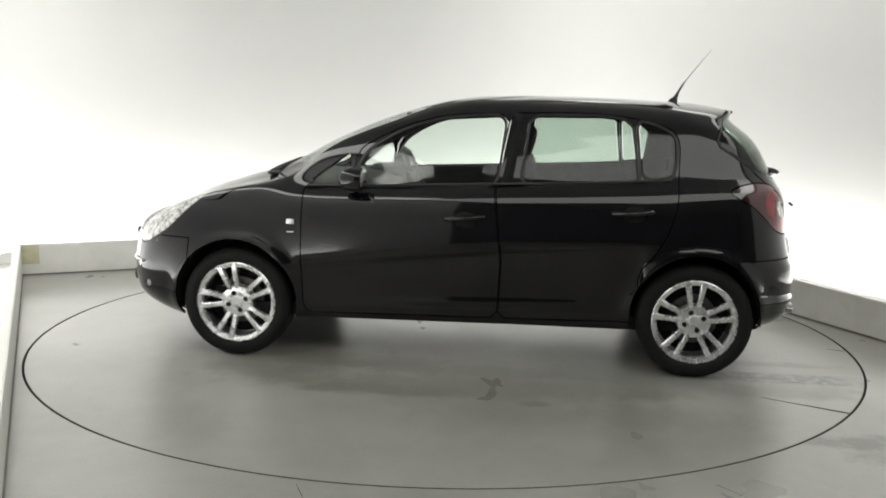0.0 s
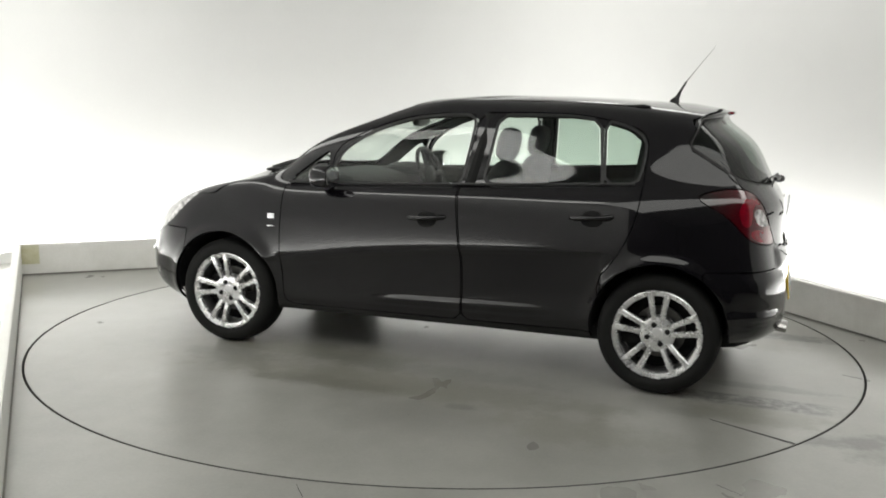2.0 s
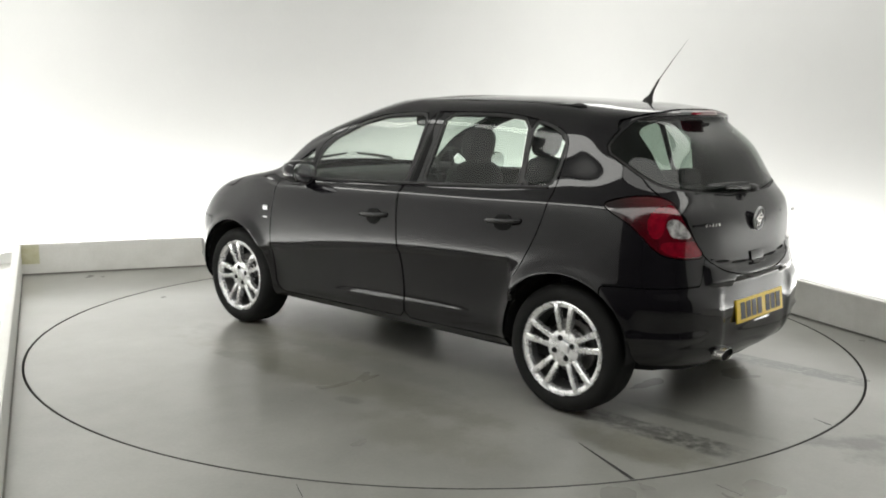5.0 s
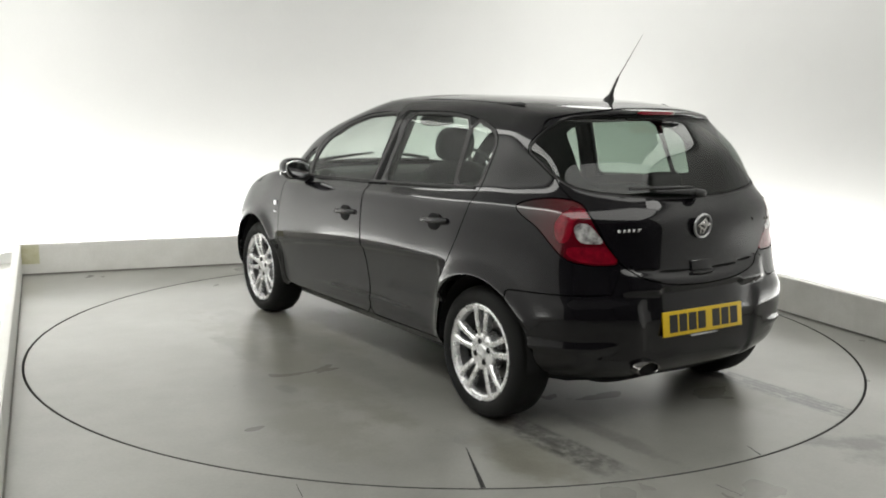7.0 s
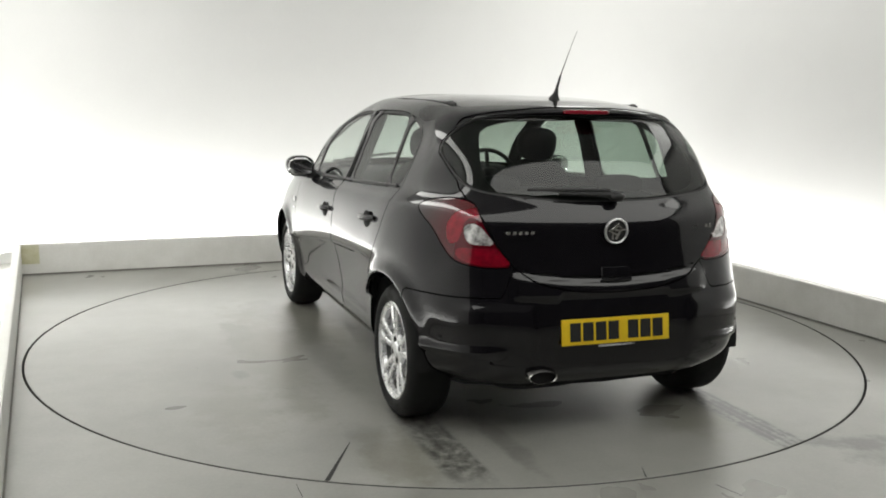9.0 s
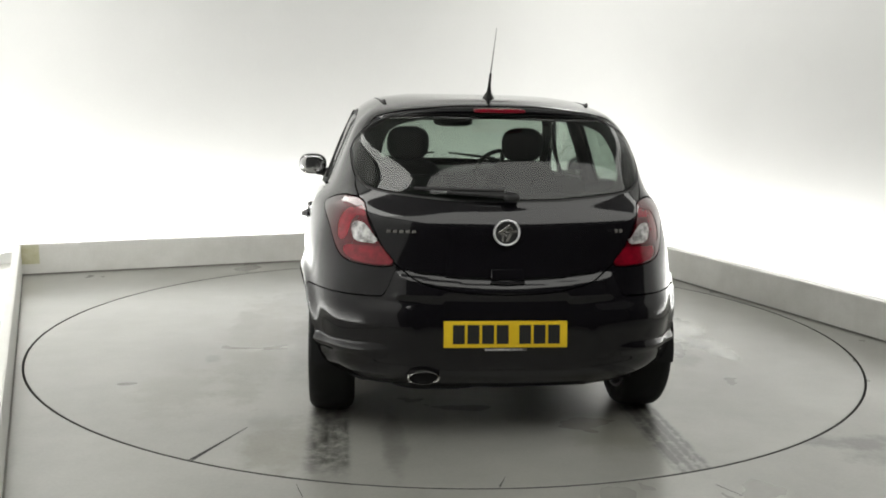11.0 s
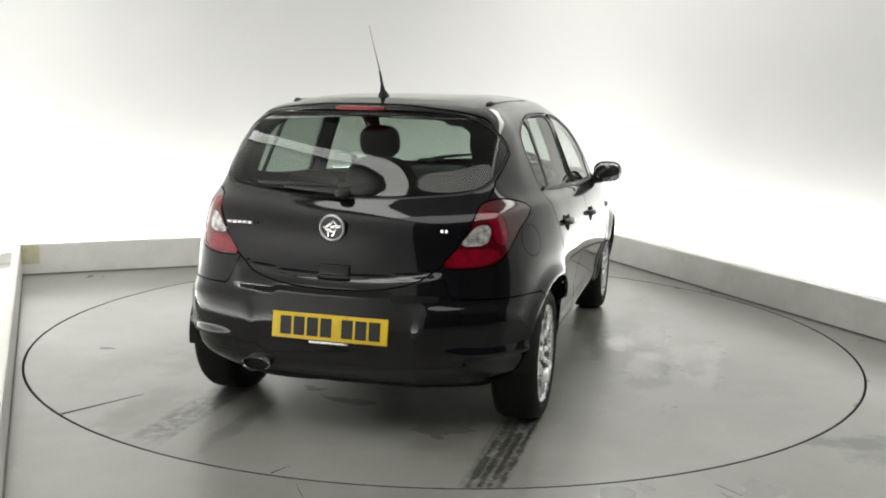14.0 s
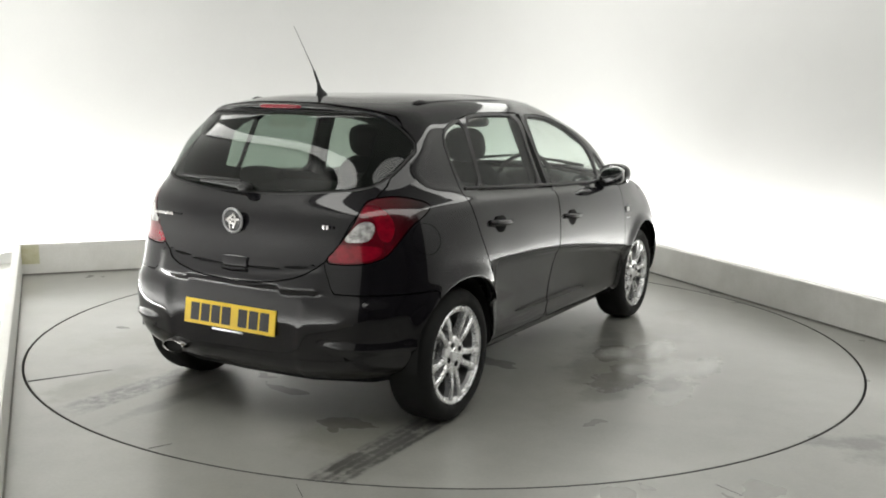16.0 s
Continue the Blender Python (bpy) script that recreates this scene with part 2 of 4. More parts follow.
# ---- the studio ----
def strip_wall(name, line, z0, z1, thick, mat, label, bevel=0.0):
    """A standing wall along a line in plan, with thickness to its left side."""
    bm = bmesh.new()
    rows = []
    for i, p in enumerate(line):
        d = (line[min(i + 1, len(line) - 1)] - line[max(i - 1, 0)]).normalized()
        n = Vector((-d.y, d.x)) * thick
        rows.append([bm.verts.new((q.x, q.y, z)) for q, z in ((p, z0), (p, z1), (p + n, z1), (p + n, z0))])
    for a, b in zip(rows, rows[1:]):
        for k in range(4):
            bm.faces.new((a[k], a[(k + 1) % 4], b[(k + 1) % 4], b[k]))
    bm.faces.new(rows[0][::-1])
    bm.faces.new(rows[-1])
    if bevel:
        top = [e for e in bm.edges if all(abs(v.co.z - z1) < 1e-4 for v in e.verts) and len(e.link_faces) == 2]
        bmesh.ops.bevel(bm, geom=top, offset=bevel, segments=2, affect="EDGES")
    ob = part(name, bm, mat, None, "", True, 25)
    ob.matrix_world = ROOM
    return tagged(ob, label, "wall", kind="structure")


def build_studio():
    # floor with a round pit for the turntable
    bm = bmesh.new()
    n, gap = 128, 0.014
    inner = [bm.verts.new(((DISC_R + gap) * math.cos(2 * math.pi * i / n), (DISC_R + gap) * math.sin(2 * math.pi * i / n), 0)) for i in range(n)]
    outer = []
    for i in range(n):
        c, s = math.cos(2 * math.pi * i / n), math.sin(2 * math.pi * i / n)
        k = 9.0 / max(abs(c), abs(s))
        outer.append(bm.verts.new((k * c, k * s, 0)))
    for i in range(n):
        j = (i + 1) % n
        bm.faces.new((inner[i], inner[j], outer[j], outer[i]))
    floor = part("floor", bm, FLOOR)
    tagged(floor, "worn grey painted concrete floor with damp stains", "floor", kind="structure")
    ring = part("pit_wall", lathe([(DISC_R + gap, -0.001), (DISC_R + gap + 0.004, -0.001), (DISC_R + gap + 0.004, -0.12), (DISC_R + gap, -0.12)], 128, None, True), STEEL_EDGE)
    tagged(ring, "dark steel ring lining the turntable pit", "floor", kind="structure")
    pit = part("turntable_pit", lathe([(0, -0.13), (DISC_R + 0.1, -0.13)], 96), STEEL_EDGE)
    tagged(pit, "dark bottom of the pit under the turntable", "floor", kind="structure")

    back = rounded_path([(WALL_R, -4.6), (WALL_R, WALL_B), (WALL_L, WALL_B), (WALL_L, -4.6)], 1.1, 14)
    strip_wall("wall_white", [p for p in back], 0, WALL_H, -0.12, WALL, "smooth white studio wall with rounded corners lit from below")
    # unseen front end, added to close the room and reflect dark in the car
    strip_wall("wall_dark", rounded_path([(WALL_L, -4.6), (WALL_L, -8.2), (WALL_R, -8.2), (WALL_R, -4.6)], 0.3, 4), 0, WALL_H, -0.12, DARK_WALL, "unseen dark front end of the studio, added for dark reflections")
    strip_wall("kerb_back", [Vector((KERB_R + 0.05, KERB_B)), Vector((KERB_L - 0.05, KERB_B))], 0, KERB_H, -0.05, KERB, "low off-white boxed kerb hiding the wall lights", 0.006)
    strip_wall("kerb_right", [Vector((KERB_R, -3.3)), Vector((KERB_R, KERB_B - 0.003))], 0, KERB_H, -0.05, KERB, "low off-white boxed kerb with dirty base", 0.006)
    left_kerb = strip_wall("kerb_left", [Vector((KERB_L, KERB_B - 0.003)), Vector((KERB_L, -3.3))], 0, KERB_H, -0.05, KERB, "low off-white boxed kerb with dirty base", 0.006)
    for x, y, ang, ln in ((-0.53, -2.49, -70, 0.12), (1.10, -2.40, -55, 0.12)):
        crack = part("floor_crack", box(-ln / 2, ln / 2, -0.001, 0.001, -0.004, 0.0008), STEEL_EDGE, None, "", False)
        crack.matrix_world = pose(x, y, 0, 0, 0, ang)
        tagged(crack, "fine dark crack in the floor paint", "floor", kind="structure")
    stain = part("kerb_stain", box(KERB_L - 0.02, KERB_L + 0.13, KERB_B - 0.004, KERB_B - 0.001, 0.09, KERB_H - 0.008), SCUFF, None, "", False)
    stain.matrix_world = ROOM
    tagged(stain, "yellowed old tape patch on the kerb corner", "trim", kind="structure")
    askew = ROOM @ pose(KERB_L, KERB_B, 0) @ pose(0, 0, 0, 0, 0, -0.5) @ pose(-KERB_L, -KERB_B, 0)
    left_kerb.matrix_world = askew
    # dark strips added to draw the shadow gap where kerb meets floor
    for name, x0, x1, y0, y1 in (("back", KERB_L, KERB_R, KERB_B - 0.008, KERB_B - 0.001), ("right", KERB_R - 0.008, KERB_R - 0.001, -3.2, KERB_B - 0.01), ("left", KERB_L + 0.001, KERB_L + 0.008, -3.2, KERB_B - 0.01)):
        seal = part("kerb_foot_" + name, box(x0, x1, y0, y1, 0.001, 0.012), KERB_FOOT_SHADE, None, "", False)
        seal.matrix_world = askew if name == "left" else ROOM
        tagged(seal, "grimy grey strip painting the shadow gap along the kerb foot", "baseboard", kind="structure")
    ceil = part("ceiling", box(-3.4, 3.4, -8.4, 3.7, WALL_H, WALL_H + 0.1), CEILING, smooth=False)
    ceil.matrix_world = ROOM
    tagged(ceil, "plain grey studio ceiling", "ceiling", kind="structure")


def build_turntable():
    table = tagged(new("turntable"), "large round turntable in worn grey floor paint", "turntable")
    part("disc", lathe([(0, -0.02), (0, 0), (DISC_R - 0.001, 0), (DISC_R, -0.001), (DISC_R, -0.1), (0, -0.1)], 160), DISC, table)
    part("rim_ring", lathe([(DISC_R + 0.001, -0.001), (DISC_R + 0.004, -0.002), (DISC_R + 0.004, -0.06), (DISC_R + 0.001, -0.06)], 160), STEEL_EDGE, table, "dark steel edge of the turntable")
    for (x0, y0), (x1, y1), w in (((-2.095, 1.235), (-1.72, 1.05), 0.010), ((-2.425, 0.03), (-2.33, -0.008), 0.0035)):
        d = Vector((x1 - x0, y1 - y0))
        bm = bmesh.new()
        n = Vector((-d.y, d.x)).normalized() * w
        base = [(x0 + n.x, y0 + n.y), (x0 - n.x, y0 - n.y), (x1 - n.x * .15, y1 - n.y * .15), (x1 + n.x * .15, y1 + n.y * .15)]
        vs = [[bm.verts.new((x, y, z)) for x, y in base] for z in (-0.006, 0.001)]
        bm.faces.new(vs[1])
        for k in range(4):
            bm.faces.new((vs[0][k], vs[0][(k + 1) % 4], vs[1][(k + 1) % 4], vs[1][k]))
        part("joint", bm, STEEL_EDGE, table, "dark open joint in the turntable deck", False)
    return table


# ---- car materials ----
def car_paint():
    m, nt, b = material("black_car_paint", (0.010, 0.009, 0.011), 0.42, 0.0, 1.0)
    b.inputs["Specular IOR Level"].default_value = 0.04
    b.inputs["Coat IOR"].default_value = 1.50
    b.inputs["Coat Roughness"].default_value = 0.03
    haze = noise_node(nt, 3, 2)
    nt.links.new(ramp(nt, haze, (0.0040, 0.0035, 0.0048), (0.0052, 0.0046, 0.0062)), b.inputs["Base Color"])
    nt.links.new(ramp(nt, noise_node(nt, 1.7, 5, 0.6), (0.02,) * 3, (0.06,) * 3), b.inputs["Coat Roughness"])
    return m


PAINT = car_paint()
BLACK_TRIM = surface("black_plastic_trim", (0.010, 0.010, 0.010), (0.018, 0.018, 0.018), 0.45, 20, 300)
LINER = surface("dark_lining", (0.008, 0.008, 0.008), (0.016, 0.016, 0.016), 0.85, 12, 200)
RUBBER = surface("tyre_rubber", (0.006, 0.006, 0.006), (0.013, 0.013, 0.0125), 0.7, 14, 220, relief=0.3)
for dull in (RUBBER, LINER):
    dull.node_tree.nodes["Principled BSDF"].inputs["Specular IOR Level"].default_value = 0.2
ALLOY = surface("silver_alloy", (0.70, 0.70, 0.71), (0.84, 0.84, 0.85), 0.27, 16, 300, 0.75, 0.7, relief=0.03)
BRAKE = surface("brushed_steel", (0.10, 0.095, 0.09), (0.18, 0.175, 0.17), 0.4, 20, 200, 0.9)
# darker than the rim alloy: shade inside the wheel put into the colour
BARREL = surface("shaded_rim_barrel", (0.10, 0.10, 0.10), (0.20, 0.20, 0.20), 0.5, 10, 120, 0.5)
CHROME = material("chrome", (0.85, 0.85, 0.86), 0.08, 1.0)[0]
DULL_CHROME = surface("smoked_chrome", (0.30, 0.29, 0.28), (0.52, 0.51, 0.50), 0.2, 30, 200, 1.0)
PANE = glass("greenish_car_glass", (0.85, 0.905, 0.865), 0.03)
REAR_PANE = glass("green_rear_side_glass", (0.60, 0.68, 0.625), 0.03)
DARK_PANE = glass("dark_tail_glass", (0.31, 0.365, 0.325), 0.03)
FABRIC = surface("charcoal_seat_fabric", (0.012, 0.012, 0.013), (0.026, 0.026, 0.028), 0.9, 18, 260, relief=0.4)
DASH = surface("dark_grey_dashboard", (0.016, 0.016, 0.017), (0.028, 0.028, 0.03), 0.6, 15, 300)
RED_LENS = surface("red_lamp_lens", (0.12, 0.001, 0.008), (0.26, 0.002, 0.014), 0.12, 30, 90, 0.0, 1.0, relief=0)


def smoked_lens():
    """Red lens smoked towards its outer end."""
    m, nt, b = material("smoked_red_lamp_lens", (0.03, 0.001, 0.003), 0.12, 0.0, 1.0)
    x, y = plan(nt)
    along = times(nt, times(nt, x, -1.0), times(nt, y, 1.0, "ABSOLUTE"), "SUBTRACT")
    nt.links.new(ramp(nt, along, (0.007, 0.001, 0.0015), (0.085, 0.001, 0.006), 0.72, 1.02), b.inputs["Base Color"])
    return m


RED_DEEP = smoked_lens()
CLEAR_LENS = surface("clear_lamp_lens", (0.10, 0.10, 0.10), (0.85, 0.84, 0.83), 0.15, 34, 60, 0.3, 1.0, relief=0)
YELLOW = surface("yellow_reflective_plate", (0.70, 0.47, 0.015), (0.78, 0.54, 0.02), 0.4, 9, 200, relief=0.02)
PLATE_INK = material("black_plate_ink", (0.012, 0.012, 0.012), 0.5)[0]
SILVER = surface("silver_badge", (0.52, 0.52, 0.53), (0.62, 0.62, 0.63), 0.34, 40, 200, 0.8, relief=0)


# ---- body surface: loops round the car, front middle to rear middle, from sill to roof ----
# columns: nose, nose side, front corner, ahead of wheel, front wheel, screen pillar, front door,
# door pillar, rear door, rear wheel, behind wheel, rear corner, tail side, tail
LOOPS = []


def loop(*points):
    LOOPS.append(points)


def body_loops():
    loop((1.96, 0, 0.23), (1.91, 0.42, 0.23), (1.73, 0.64, 0.22), (1.55, 0.75, 0.21), (1.25, 0.78, 0.21), (0.88, 0.78, 0.21), (0.35, 0.78, 0.215),
         (-0.25, 0.78, 0.22), (-0.8, 0.78, 0.23), (-1.22, 0.774, 0.25), (-1.49, 0.73, 0.27), (-1.655, 0.63, 0.27), (-1.765, 0.38, 0.265), (-1.795, 0, 0.265))
    loop((2.03, 0, 0.28), (1.97, 0.44, 0.28), (1.8, 0.68, 0.27), (1.58, 0.8, 0.265), (1.25, 0.83, 0.26), (0.88, 0.822, 0.255), (0.35, 0.818, 0.262),
         (-0.25, 0.818, 0.27), (-0.8, 0.822, 0.28), (-1.22, 0.829, 0.3), (-1.53, 0.78, 0.31), (-1.705, 0.665, 0.31), (-1.81, 0.4, 0.3), (-1.835, 0, 0.3))
    loop((2.055, 0, 0.42), (2, 0.45, 0.42), (1.84, 0.7, 0.42), (1.62, 0.82, 0.42), (1.25, 0.855, 0.42), (0.88, 0.836, 0.4), (0.35, 0.828, 0.4),
         (-0.25, 0.828, 0.41), (-0.8, 0.836, 0.42), (-1.22, 0.852, 0.44), (-1.55, 0.8, 0.45), (-1.73, 0.685, 0.45), (-1.83, 0.41, 0.44), (-1.855, 0, 0.44))
    loop((2.055, 0, 0.52), (1.995, 0.45, 0.52), (1.835, 0.7, 0.52), (1.635, 0.82, 0.52), (1.25, 0.862, 0.55), (0.88, 0.852, 0.495), (0.35, 0.852, 0.555),
         (-0.25, 0.854, 0.61), (-0.8, 0.862, 0.645), (-1.22, 0.86, 0.6), (-1.555, 0.805, 0.58), (-1.735, 0.69, 0.58), (-1.83, 0.41, 0.57), (-1.855, 0, 0.56))
    loop((2.05, 0, 0.56), (1.985, 0.45, 0.56), (1.825, 0.695, 0.57), (1.64, 0.815, 0.58), (1.25, 0.862, 0.61), (0.88, 0.862, 0.535), (0.35, 0.864, 0.595),
         (-0.25, 0.867, 0.65), (-0.8, 0.872, 0.685), (-1.22, 0.863, 0.68), (-1.55, 0.795, 0.64), (-1.72, 0.675, 0.64), (-1.81, 0.41, 0.63), (-1.835, 0, 0.625))
    loop((2.03, 0, 0.66), (1.965, 0.45, 0.66), (1.8, 0.675, 0.69), (1.62, 0.785, 0.73), (1.25, 0.836, 0.755), (0.88, 0.852, 0.755), (0.35, 0.859, 0.775),
         (-0.25, 0.862, 0.795), (-0.8, 0.861, 0.815), (-1.22, 0.846, 0.83), (-1.54, 0.771, 0.815), (-1.693, 0.662, 0.8), (-1.775, 0.41, 0.78), (-1.803, 0, 0.775))
    loop((1.98, 0, 0.74), (1.915, 0.42, 0.745), (1.74, 0.625, 0.805), (1.57, 0.725, 0.86), (1.25, 0.785, 0.885), (0.88, 0.818, 0.898), (0.35, 0.834, 0.918),
         (-0.25, 0.838, 0.938), (-0.8, 0.831, 0.958), (-1.22, 0.808, 0.975), (-1.51, 0.739, 0.965), (-1.675, 0.642, 0.945), (-1.77, 0.4, 0.925), (-1.8, 0, 0.915))
    loop((1.62, 0, 0.895), (1.57, 0.38, 0.885), (1.47, 0.58, 0.901), (1.37, 0.685, 0.928), (1.16, 0.765, 0.953), (0.88, 0.783, 0.94), (0.35, 0.798, 0.958),
         (-0.25, 0.801, 0.98), (-0.8, 0.793, 1), (-1.22, 0.775, 1.015), (-1.49, 0.725, 1.005), (-1.65, 0.64, 0.995), (-1.745, 0.39, 0.985), (-1.775, 0, 0.975))
    loop((1.19, 0, 1.025), (1.16, 0.35, 1.015), (1.09, 0.55, 1), (1.04, 0.655, 0.998), (0.99, 0.715, 0.993), (0.86, 0.752, 0.972), (0.35, 0.775, 0.988),
         (-0.25, 0.777, 1.012), (-0.8, 0.769, 1.038), (-1.2, 0.742, 1.06), (-1.45, 0.695, 1.055), (-1.605, 0.615, 1.052), (-1.705, 0.38, 1.045), (-1.735, 0, 1.035))
    loop((0.86, 0, 1.195), (0.83, 0.32, 1.19), (0.77, 0.51, 1.186), (0.755, 0.612, 1.19), (0.722, 0.658, 1.192), (0.63, 0.692, 1.18), (0.25, 0.7, 1.185),
         (-0.27, 0.704, 1.205), (-0.8, 0.698, 1.22), (-1.15, 0.672, 1.228), (-1.35, 0.65, 1.228), (-1.49, 0.59, 1.235), (-1.598, 0.36, 1.238), (-1.63, 0, 1.238))
    loop((0.46, 0, 1.362), (0.44, 0.28, 1.358), (0.39, 0.45, 1.351), (0.375, 0.542, 1.35), (0.345, 0.582, 1.349), (0.25, 0.606, 1.352), (0, 0.614, 1.362),
         (-0.3, 0.622, 1.382), (-0.8, 0.616, 1.38), (-1.1, 0.6, 1.366), (-1.26, 0.585, 1.36), (-1.365, 0.535, 1.362), (-1.45, 0.33, 1.374), (-1.468, 0, 1.378))
    loop((0.3, 0, 1.412), (0.28, 0.26, 1.408), (0.24, 0.41, 1.412), (0.2, 0.475, 1.422), (0.16, 0.51, 1.422), (0.08, 0.535, 1.426), (-0.08, 0.55, 1.432),
         (-0.35, 0.556, 1.434), (-0.8, 0.552, 1.43), (-1.08, 0.54, 1.415), (-1.24, 0.53, 1.402), (-1.368, 0.482, 1.397), (-1.462, 0.3, 1.407), (-1.482, 0, 1.412))
    loop((0.05, 0, 1.46), (0.03, 0.2, 1.458), (0, 0.33, 1.453), (-0.05, 0.38, 1.462), (-0.1, 0.4, 1.464), (-0.15, 0.41, 1.468), (-0.25, 0.42, 1.462),
         (-0.4, 0.42, 1.468), (-0.75, 0.415, 1.465), (-0.98, 0.4, 1.456), (-1.1, 0.38, 1.45), (-1.2, 0.34, 1.446), (-1.3, 0.22, 1.446), (-1.33, 0, 1.448))
    loop(*[(-.15 - .95 * k / 13, 0, 1.474 + .012 * math.sin(math.pi * k / 13) - .010 * k / 13) for k in range(14)])


def cubic(keys, knots, at, flat_ends):
    """Cubic through keys (n, ...) at knots; flat_ends mirrors the line at its ends."""
    keys = np.asarray(keys, float)
    n = len(keys)
    slope = np.zeros_like(keys)
    for i in range(1, n - 1):
        a, b = knots[i] - knots[i - 1], knots[i + 1] - knots[i]
        slope[i] = ((keys[i] - keys[i - 1]) / a * b + (keys[i + 1] - keys[i]) / b * a) / (a + b)
    slope[0] = (keys[1] - keys[0]) / (knots[1] - knots[0])
    slope[-1] = (keys[-1] - keys[-2]) / (knots[-1] - knots[-2])
    if flat_ends:
        for i in (0, -1):
            slope[i][:, 0] = 0
            slope[i][:, 2] = 0
    out = np.zeros((len(at),) + keys.shape[1:])
    for k, t in enumerate(at):
        i = min(max(int(np.searchsorted(knots, t, "right")) - 1, 0), n - 2)
        w = knots[i + 1] - knots[i]
        s = (t - knots[i]) / w
        out[k] = ((1 + 2 * s) * (1 - s) ** 2 * keys[i] + s * (1 - s) ** 2 * w * slope[i]
                  + s * s * (3 - 2 * s) * keys[i + 1] + s * s * (s - 1) * w * slope[i + 1])
    return out


WHEEL_X, WHEEL_Z, HUB_Y, TYRE_R = 1.2555, 0.307, 0.824, 0.307
ARCH_R, ARCH_Z = 0.346, 0.326


def ease(a, b, t):
    s = np.clip((t - a) / (b - a), 0, 1)
    return s * s * (3 - 2 * s)


def pressings(g):
    """Depth of the pressed creases: door flanks, bumper shelf and ridge, plate bay, tailgate lip."""
    x, y, z = g[..., 0], g[..., 1], g[..., 2]
    d = np.zeros_like(x)
    crease = np.interp(x, [-1.0, -.74, -.22, .36, .85, 1.0], [.700, .688, .655, .594, .536, .524])
    flank = ease(crease + .003, crease - .009, z) * ease(-.972, -.958, x) * ease(1.02, .97, x) * (y > .5)
    d -= flank * (.013 + .07 * np.clip(crease - z, 0, .22))
    sill = np.interp(x, [-.8, .3], [.380, .350])
    d += .007 * np.exp(-((z - sill) / .014) ** 2) * ease(-.78, -.55, x) * ease(.45, .10, x) * (y > .5)
    rear = ease(-1.48, -1.56, x) * (z < .8)
    bay = chaikin([(-.4, .61), (.375, .61), (.345, .42), (.335, .15), (-.4, .15)], 1)
    hole = inside(bay, y.ravel(), z.ravel()).reshape(x.shape)
    d += ease(-1.60, -1.74, x) * (z < .8) * .007 * ease(.626, .578, z) * ease(.004, -.03, hole)
    d -= rear * .010 * ease(-.055, .060, hole) * ease(.30, .44, z) * (x < -1.75)
    d += rear * .014 * np.exp(-((z - .415) / .017) ** 2) * ease(.42, .60, y)
    gate = ease(-1.70, -1.76, x) * (z < .9) * (z > .64)
    lip = .704 + .2 * y * y
    d += gate * .015 * ease(lip + .004, lip - .022, z) * ease(.50, .42, y)
    return d


def faired(g, reach=3.2):
    """Evens out the curvature of the skin; the spoiler's rows keep their edge."""
    k = np.exp(-0.5 * (np.arange(-9, 10) / reach) ** 2)
    k /= k.sum()
    side = np.array([1.0, -1.0, 1.0])                 # mirror across the car's middle
    wide = np.concatenate([g[:, 9:0:-1] * side, g, g[:, -2:-11:-1] * side], 1)
    out = sum(w * wide[:, i:i + g.shape[1]] for i, w in enumerate(k))
    tall = np.concatenate([2 * out[:1] - out[9:0:-1], out, 2 * out[-1:] - out[-2:-11:-1]], 0)
    even = sum(w * tall[i:i + g.shape[0]] for i, w in enumerate(k))
    keep = ease(1.30, 1.36, g[..., 2]) * ease(-1.15, -1.30, g[..., 0])
    return even + (out - even) * keep[..., None]


